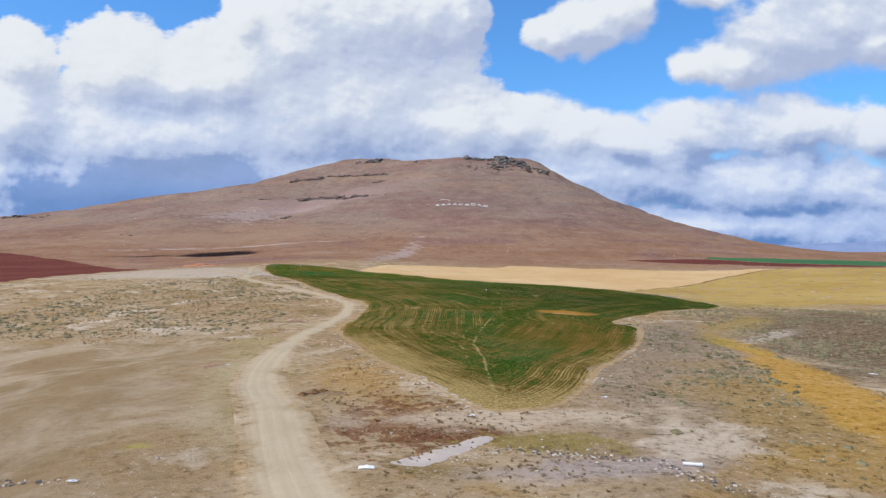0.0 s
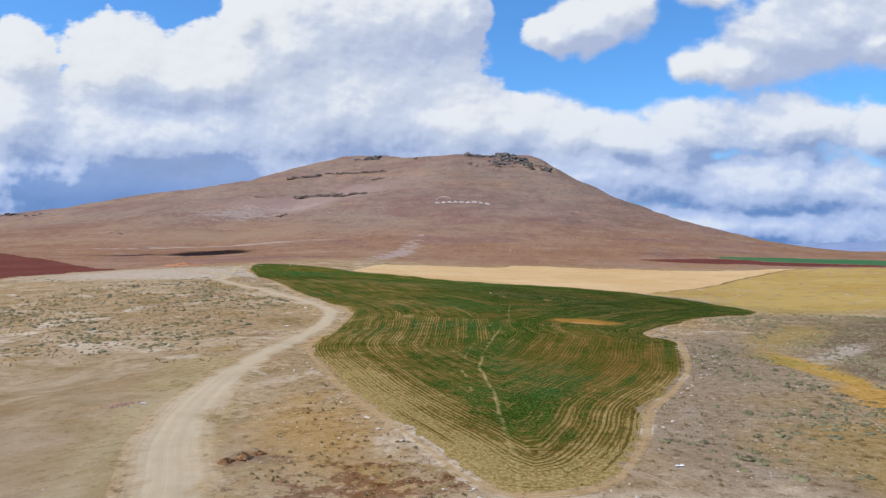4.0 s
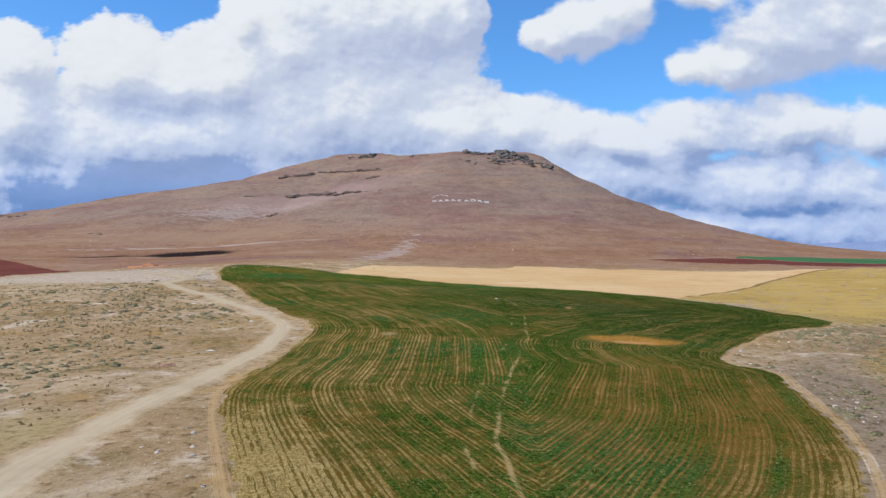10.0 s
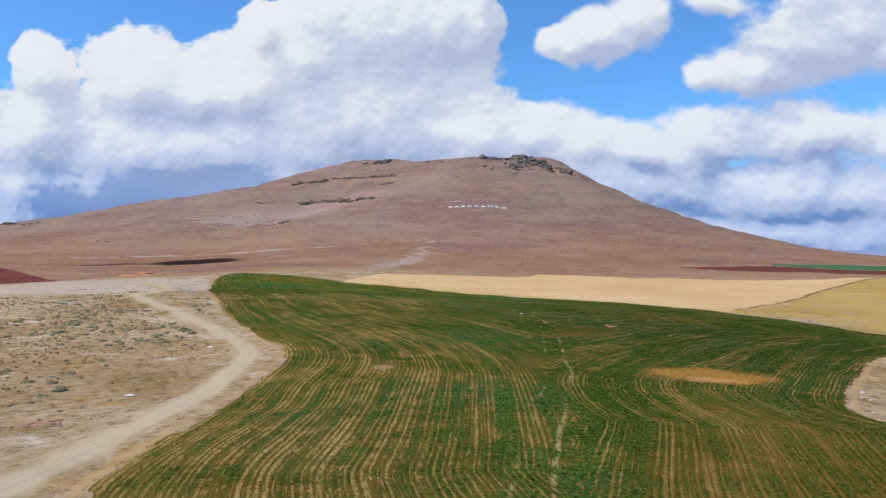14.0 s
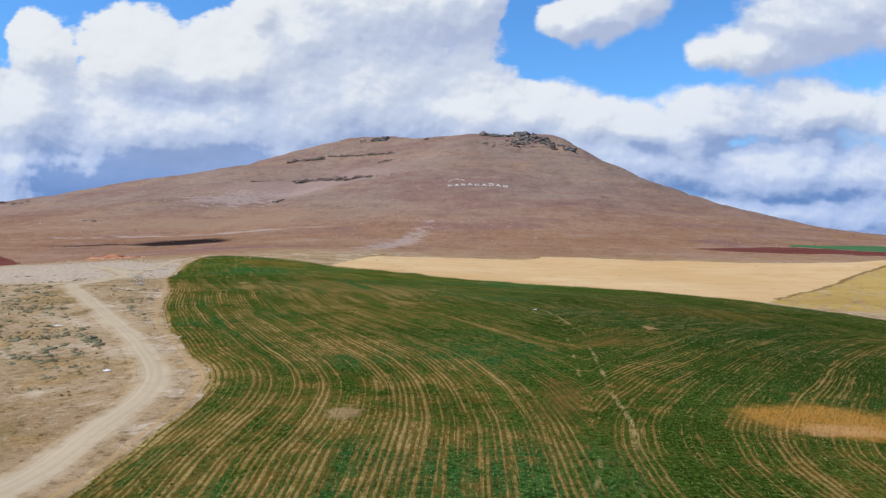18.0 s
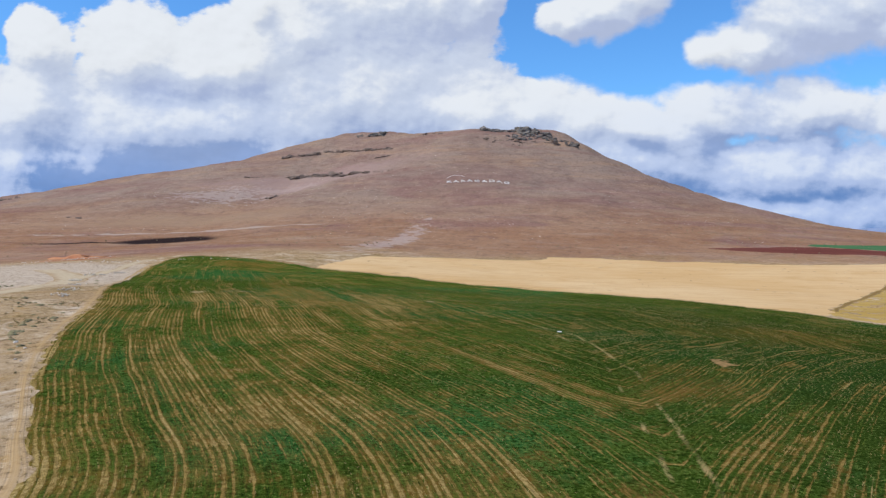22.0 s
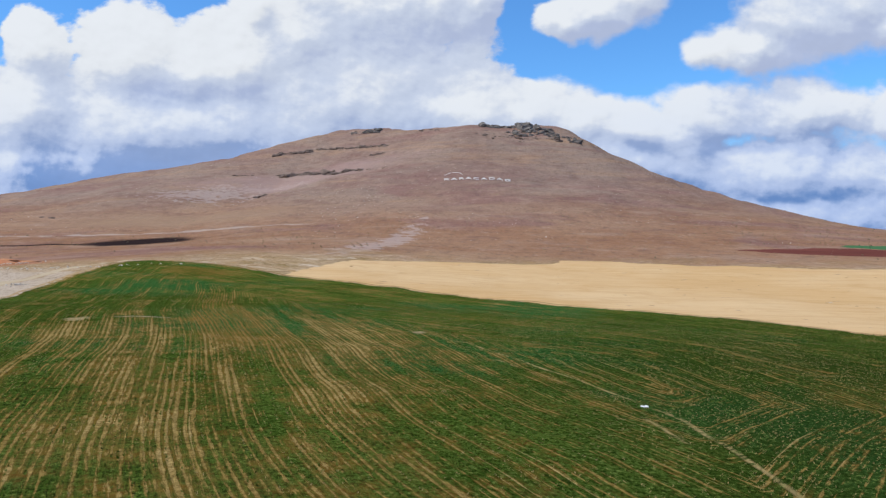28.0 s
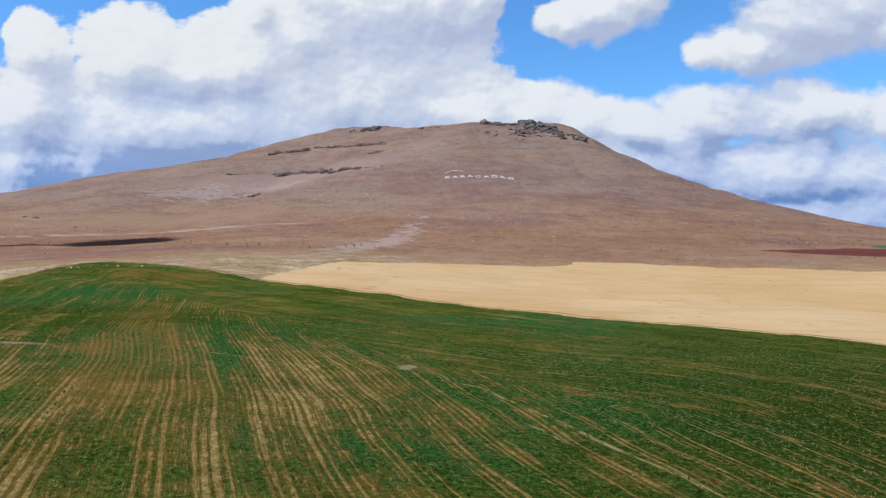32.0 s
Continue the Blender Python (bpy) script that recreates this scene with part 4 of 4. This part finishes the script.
# stones
STONES = [blob(s, 2, (1.0, 0.8, 0.55), 0.5) for s in range(7)]
stone_meshes = [kinds_mesh("stone", k, STONE) for k in STONES]
t = rng.uniform(0, 1, 900)
i = (t * len(FIELD_EDGE)).astype(int)
x, y = FIELD_EDGE[i, 0] + rng.normal(0, 3.2, 900), FIELD_EDGE[i, 1] + rng.normal(0, 3.2, 900)
k = on_soil(x, y, 0.3) & (y < 300)
x, y = x[k][:230], y[k][:230]
for px, py in zip(x, y):
    s = rng.uniform(0.10, 0.34) * (1.8 if rng.rand() < 0.06 else 1)
    tagged(piece("stone", stone_meshes[rng.randint(7)], None, px, py, float(lie(px, py)) + 0.12 * s, (s, s, s), rng.uniform(0, 6.28)), "pale loose stone cleared to the field's edge", "stone", "stones along the field edge")
parts = [strewn(3000, -120, -36, 165, 340, 14, 0.1, 61), strewn(9500, 8, 110, 62, 250, 12, -0.2, 63), strewn(3500, -36, 12, 55, 170, 9, -0.1, 65), strewn(900, 100, 200, 150, 310, 20, 0.2, 67)]
x, y = np.concatenate([p[0] for p in parts]), np.concatenate([p[1] for p in parts])
joined("gravel", [blob(s, 1, (1.0, 0.8, 0.55), 0.4) for s in range(10, 15)], x, y, np.clip(rng.lognormal(-2.55, 0.5, len(x)), 0.04, 0.3), STONE, "pale gravel and small stones strewn over dry soil", "gravel", 0.01, 5)

# heaps of cleared stones beside the top of the field
for hx, hy, n, w in ((-116, 424, 26, 3.0), (-115, 438, 20, 2.6), (-112, 404, 22, 2.6), (-83, 346, 24, 2.2), (-90, 362, 22, 2.4), (-98, 380, 20, 2.4)):
    base = float(lie(hx, hy))
    heap = hub("stone_heap", hx, hy, base, "heap of pale field stones beside the crop", "stone heap", "stone heaps by the field")
    for _ in range(n):
        u, v = rng.normal(0, w * 0.45, 2)
        s = rng.uniform(0.12, 0.30)
        up = max(0.0, 0.7 - 0.5 * math.hypot(u, v) / w)
        piece("stone", stone_meshes[rng.randint(7)], heap, u, v, float(lie(hx + u, hy + v)) - base + up * rng.uniform(0, 1) + 0.1, (s, s, s), rng.uniform(0, 6.28))

# rock outcrops of the hill
ROCKS = [blob(s, 2, (1.0, 0.75, 0.8), 0.75) for s in range(20, 28)]
rock_meshes = [kinds_mesh("rock", k, CLIFF) for k in ROCKS]
rim_meshes = [kinds_mesh("rock", k, RIM) for k in ROCKS]


def outcrop(line, n, size, wide, label, tall=1.0, meshes=None):
    c = smooth_line(line, 2.0)
    mx, my = c.mean(0)
    base = float(lie(mx, my))
    ob = hub("rock_outcrop", mx, my, base, label, "rock outcrop", "outcrops of the hill")
    for _ in range(n):
        k = rng.randint(len(c))
        gap = 0.5 + 0.5 * math.sin(k * 0.55 + mx) + 0.4 * math.sin(k * 0.21 + my)
        p = c[k] + rng.normal(0, wide, 2)
        s = size * rng.uniform(0.2, 1.0) * (0.45 + 0.6 * gap)
        piece("rock", (meshes or rock_meshes)[rng.randint(8)], ob, p[0] - mx, p[1] - my, float(lie(p[0], p[1])) - base + 0.1 * s * tall, (s * rng.uniform(0.9, 2.0), s, s * tall * rng.uniform(0.6, 1.1)), rng.uniform(-0.4, 0.4))


outcrop([(52, 1526), (94, 1524), (133, 1523), (175, 1505)], 120, 5.5, 3.5, "grey basalt rim crowning the hilltop", 1.2, rim_meshes)
outcrop([(97, 1501), (141, 1500), (188, 1488), (213, 1470)], 90, 4.6, 7.0, "dark stepped cliff below the hilltop rim", 1.2, rim_meshes)
outcrop([(105, 1478), (147, 1477), (176, 1476)], 30, 3.4, 5.0, "broken lower tier of dark cliff")
outcrop([(40, 1492), (81, 1478), (122, 1454)], 30, 2.5, 9.0, "scattered dark boulders below the cliff")
outcrop([(-353, 1613), (-282, 1619)], 70, 5.0, 2.5, "long dark rock ledge on the upper slope")
outcrop([(-267, 1630), (-192, 1582), (-126, 1544)], 95, 4.6, 2.5, "dark ledge running below the summit plateau")
outcrop([(-148, 1513), (-121, 1505)], 22, 3.2, 2.5, "short dark ledge on the slope")
outcrop([(-305, 1480), (-254, 1471), (-207, 1436), (-165, 1407)], 170, 5.4, 4.0, "thick dark purple rock band across the slope")
outcrop([(-156, 1400), (-108, 1367)], 20, 2.6, 3.0, "thin broken end of the rock band")
outcrop([(-311, 1326), (-302, 1333), (-287, 1314)], 16, 3.6, 5.0, "dark boulders and bushes in a gully")
outcrop([(-387, 1481), (-353, 1488)], 16, 3.2, 2.5, "small dark ledge on the shoulder")
outcrop([(-208, 1682), (-182, 1661), (-150, 1642)], 34, 5.0, 4.0, "rocky knob on the summit plateau", 1.2, rim_meshes)
outcrop([(-60, 1580), (-30, 1552)], 14, 3.0, 3.0, "low rocks along the summit edge")
outcrop([(-1300, 2055), (-1120, 1880), (-1008, 1780)], 60, 5.0, 7.0, "low dark rocks along the far shoulder")
outcrop([(-517, 1126), (-496, 1116)], 8, 2.4, 3.0, "lone dark boulders on the lower slope")
n = 9000
x, y = rng.uniform(-900, 700, n), rng.uniform(660, 1620, n)
k = (rough(x, y, 90, 71) + 0.6 * rough(x, y, 25, 72) > -0.1)
x, y = x[k], y[k]
joined("hill_scrub", [tussock(s, 20, 2.2, 0.8, 0.6) for s in range(40, 44)], x, y, rng.uniform(0.2, 0.65, len(x)), SCRUB, "sparse dark scrub specks over the hillside", "scrub", -0.1, 6)
n = 2600
x, y = rng.uniform(-600, 350, n), rng.uniform(800, 1620, n)
k = (rough(x, y, 110, 73) + 0.7 * rough(x, y, 30, 74) > 0.25)
x, y = x[k], y[k]
joined("hill_stones", [blob(s, 1, (1.0, 0.8, 0.6), 0.5) for s in range(50, 54)], x, y, rng.uniform(0.25, 0.8, len(x)), STONE, "pale boulders strewn over the hillside", "stones", 0.0, 7)

# the lettering laid out in whitewashed stones on the slope
letters = hub("hillside_lettering", 33, 1231, float(lie(34, 1231)), "large whitewashed stone letters laid on the hillside", "lettering")
curve = bpy.data.curves.new("letters", "FONT")
curve.body, curve.size, curve.extrude, curve.align_x = "KARACADAG", 14.0, 0.3, "CENTER"
curve.space_character = 1.3
probe = new("probe", curve)
text_mesh = bpy.data.meshes.new_from_object(probe.evaluated_get(bpy.context.evaluated_depsgraph_get()))
bpy.data.objects.remove(probe)
tb = bmesh.new()
tb.from_mesh(text_mesh)
todo = set(tb.verts)
groups = []
while todo:
    seedv = todo.pop()
    isl, stack = {seedv}, [seedv]
    while stack:
        for ed in stack.pop().link_edges:
            for v in ed.verts:
                if v not in isl:
                    isl.add(v)
                    stack.append(v)
    todo -= isl
    groups.append(isl)
span = max(v.co.x for v in tb.verts) - min(v.co.x for v in tb.verts)
for isl in sorted(groups, key=lambda s: min(v.co.x for v in s)):
    number = {v: k for k, v in enumerate(isl)}
    fs = {f for v in isl for f in v.link_faces}
    pts = []
    for v in isl:
        px, py = v.co.x * 92.0 / span, (v.co.y - 4) * 0.85
        pts.append((px, py, float(lie(34 + px, 1231 + py)) - letters.location.z + 0.7 + v.co.z))
    me = mesh_from("letter", pts, [[number[v] for v in f.verts] for f in fs], WHITE, False)
    new("letter", me).parent = letters
tb.free()
arc = []
for k in range(25):
    u = -1 + k / 12.0
    px, py = -33 + 13 * u, 20 + 16 * (1 - u * u)
    for o in (0, 1.8):
        arc.append((px, py + o, float(lie(34 + px, 1231 + py + o)) - letters.location.z + 0.7))
me = mesh_from("emblem", arc, [[2 * k, 2 * k + 2, 2 * k + 3, 2 * k + 1] for k in range(24)], WHITE, False)
new("emblem", me).parent = letters

# the standing crop: leaf tufts in the drill rows, thinner and yellower where the field is thin
def blades(seed, n, tall, reach):
    r = np.random.RandomState(seed)
    az = r.uniform(0, 2 * math.pi, n)
    b = np.stack([r.uniform(-0.05, 0.05, n), r.uniform(-0.05, 0.05, n), np.zeros(n)], 1)
    side = np.stack([-np.sin(az), np.cos(az), np.zeros(n)], 1) * 0.035
    tip = b + np.stack([np.cos(az) * reach, np.sin(az) * reach, tall * r.uniform(0.6, 1.1, n)], 1)
    i = np.arange(n)
    return np.concatenate([b - side, b + side, tip]), np.stack([i, i + n, i + 2 * n], 1)


n = 330000
x, y = rng.uniform(-120, 116, n), rng.uniform(100, 430, n)
k = inside(x, y, FIELD_EDGE)
x, y = x[k], y[k]
SMOOTH_EDGE = smooth_line(FIELD, 1.36, True)
d = edge_distance(x, y, SMOOTH_EDGE)
ux, uy = (edge_distance(x + 0.3, y, SMOOTH_EDGE) - d) / 0.3, (edge_distance(x, y + 0.3, SMOOTH_EDGE) - d) / 0.3
drill = np.round(d / 0.38)
x, y = x + ux * (drill * 0.38 - d), y + uy * (drill * 0.38 - d)
lush = 0.5 * rough(x, y, 26, 81) + 0.35 * rough(x, y, 7, 82) + 0.8 * rough(drill * 7.7, y + 0.4 * x, 9, 83) + 0.5 * rough(d, y * 0.05, 1.4, 84)
lush -= 0.45 * np.clip((x - 8) / 20, 0, 1)
lush -= np.clip(1.15 - d / 17, 0, 1) * np.clip((178 - y) / 25, 0, 1) * np.where(x < 6 + (y - 100) * 0.05, 1.1, 0.4) + 0.2 * np.clip((12 - x) / 20, 0, 1) * np.clip((395 - y) / 40, 0, 1)
k = (lush > 0.0) & (d > 0.8)
joined("cereal_plants", [blades(s, 4, 0.17, 0.12) for s in range(6)], x[k], y[k], rng.uniform(0.7, 1.3, k.sum()), LEAF, "young green cereal plants standing in drill rows", "crop", 0.05, 8)
k = (lush < -0.35) & (rng.rand(len(x)) < 0.6) & (d > 0.3)
joined("straw_stubble", [blades(s, 3, 0.14, 0.13) for s in range(6, 11)], x[k], y[k], rng.uniform(0.6, 1.2, k.sum()), STALK, "dry straw-coloured stalks between the rows", "straw", 0.05, 9)

# the hollow by the road: a muddy pool, tipped rubble, litter
draped("puddle", [(-6.2, 75), (-3.2, 78.4), (0, 81.5), (2.6, 84.6), (5.4, 87), (6.6, 85.4), (5.2, 82.2), (2.6, 79), (0, 76.4), (-3, 74.2)], MUD, 0.5, 0.05,
       "shallow pale muddy puddle in a hollow", "puddle", 0.25)


def rubble(hx, hy, n, wide, deep, turn, size, mat_meshes, label, name="rubble_heap", category="rubble"):
    base = float(lie(hx, hy))
    ob = hub(name, hx, hy, base, label, category)
    for _ in range(n):
        u, v = rng.normal(0, wide), rng.normal(0, deep)
        u, v = u * math.cos(turn) - v * math.sin(turn), u * math.sin(turn) + v * math.cos(turn)
        s = size * rng.uniform(0.4, 1.3)
        piece("stone", mat_meshes[rng.randint(len(mat_meshes))], ob, u, v, float(lie(hx + u, hy + v)) - base + 0.25 * s, (s, s, s), rng.uniform(0, 6.28))


grey = [kinds_mesh("stone", k, RIM) for k in STONES]
brick = [kinds_mesh("stone", k, RUST) for k in STONES]
rubble(14, 79, 150, 5.5, 0.9, -0.2, 0.17, grey + stone_meshes[:4], "bank of tipped grey rubble and stones")
rubble(26, 72, 90, 3.0, 0.7, -0.9, 0.16, grey + stone_meshes[:4], "trail of grey rubble running down the bank")
rubble(4.5, 78.5, 40, 2.4, 0.5, 0.6, 0.13, stone_meshes, "scattered pale stones beside the puddle")
rubble(-44, 132.5, 60, 1.6, 0.6, 0.5, 0.16, brick, "low heap of pinkish brick rubble by the road")
rubble(-42, 199.5, 55, 1.5, 0.7, 0.4, 0.18, brick, "low heap of pinkish brick rubble by the road")
rubble(-43, 70, 40, 2.4, 0.5, 0.0, 0.16, stone_meshes + grey, "row of stones on bare soil")
rubble(-182, 536, 60, 16, 3.0, 1.2, 0.35, stone_meshes, "pale spoil along the quarry edge")
rubble(-150, 500, 60, 22, 3.0, 0.7, 0.35, stone_meshes, "pale spoil along the quarry edge")


def sheet(px, py, w, l, label, name, category, seed, mat):
    """A crumpled sheet or sack lying on the ground."""
    k = 9
    u, v = np.meshgrid(np.linspace(-0.5, 0.5, k), np.linspace(-0.5, 0.5, k))
    bx, by = px + u * w + 0.12 * rough(u * 9, v * 9, 1.3, seed), py + v * l + 0.12 * rough(u * 9, v * 9, 1.3, seed + 1)
    z = lie(bx, by) + 0.07 + 0.16 * (1 + rough(u * 9, v * 9, 1.6, seed + 2)) * np.clip(1 - np.maximum(abs(u), abs(v)) * 1.6, 0, 1)
    i = np.arange(k * k).reshape(k, k)
    q = np.stack([i[:-1, :-1].ravel(), i[:-1, 1:].ravel(), i[1:, 1:].ravel(), i[1:, :-1].ravel()], 1)
    return tagged(new(name, mesh_from(name, np.stack([bx.ravel(), by.ravel(), z.ravel()], 1), q, mat)), label, category)


SACK = plain_material("white_plastic", (0.66, 0.65, 0.63), (0.80, 0.80, 0.79), 3.0, 0.5)
sheet(-8, 73, 1.7, 0.9, "crumpled white plastic sack on the soil", "plastic_sack", "sack", 3, SACK)
sheet(-37, 70, 0.9, 0.5, "small white plastic scrap on bare soil", "plastic_scrap", "litter", 7, SACK)
sheet(-39, 213, 1.3, 0.6, "crumpled white plastic sheet by the road", "plastic_sheet", "litter", 11, SACK)
sheet(-65, 278, 1.2, 0.9, "crumpled white plastic sheet among scrub", "plastic_sheet", "litter", 15, SACK)
sheet(-41, 247, 0.8, 0.6, "small white plastic scrap by the road", "plastic_scrap", "litter", 19, SACK)
sheet(-41, 133, 0.9, 0.5, "small white plastic scrap by the road", "plastic_scrap", "litter", 23, SACK)

sheet(20, 324, 0.7, 0.5, "small white plastic scrap lying in the crop", "plastic_scrap", "litter", 27, SACK)
sheet(85, 138, 1.8, 0.9, "pale plastic litter in the dry valley", "plastic_sheet", "litter", 31, SACK)
sheet(4, 96, 0.8, 0.5, "small white plastic scrap by the field's tip", "plastic_scrap", "litter", 35, SACK)
sheet(25, 108, 0.9, 0.5, "small white plastic scrap among stones", "plastic_scrap", "litter", 39, SACK)

# a length of white pipe on the rubble bank
bm = bmesh.new()
for r0, r1, l0, l1 in ((0.19, 0.19, -0.95, 0.8), (0.25, 0.25, 0.8, 1.05)):
    rings = []
    for r, l in ((r0, l0), (r1, l1), (r1 - 0.04, l1), (r0 - 0.04, l0)):
        rings.append([bm.verts.new((l, r * math.cos(k * math.pi / 8), r * math.sin(k * math.pi / 8))) for k in range(16)])
    for a, b in zip(rings, rings[1:] + rings[:1]):
        for k in range(16):
            bm.faces.new((a[k], a[(k + 1) % 16], b[(k + 1) % 16], b[k]))
bmesh.ops.recalc_face_normals(bm, faces=bm.faces)
me = bpy.data.meshes.new("pipe")
bm.to_mesh(me)
bm.free()
me.materials.append(SACK)
tagged(piece("pipe", me, None, 26.8, 75.2, float(lie(26.8, 75.2)) + 0.2, (1, 1, 1), -0.25), "short white plastic pipe with a wider socket end", "pipe")

# orange clay bank at the quarry
u, v = np.meshgrid(np.linspace(-1, 1, 31), np.linspace(-1, 1, 15))
bx, by = -190 + 10 * u + 4 * rough(u * 5, v * 5, 1.7, 91) + 6 * v, 548 + 8 * v
z = lie(bx, by) + 1.8 * np.clip(1 - u ** 2 - v ** 2, 0, 1) * (1 + 0.5 * rough(bx, by, 5, 92)) - 0.1
i = np.arange(u.size).reshape(u.shape)
q = np.stack([i[:-1, :-1].ravel(), i[:-1, 1:].ravel(), i[1:, 1:].ravel(), i[1:, :-1].ravel()], 1)
tagged(new("clay_bank", mesh_from("clay_bank", np.stack([bx.ravel(), by.ravel(), z.ravel()], 1), q, ORANGE)), "bright orange clay bank at the quarry edge", "clay bank")
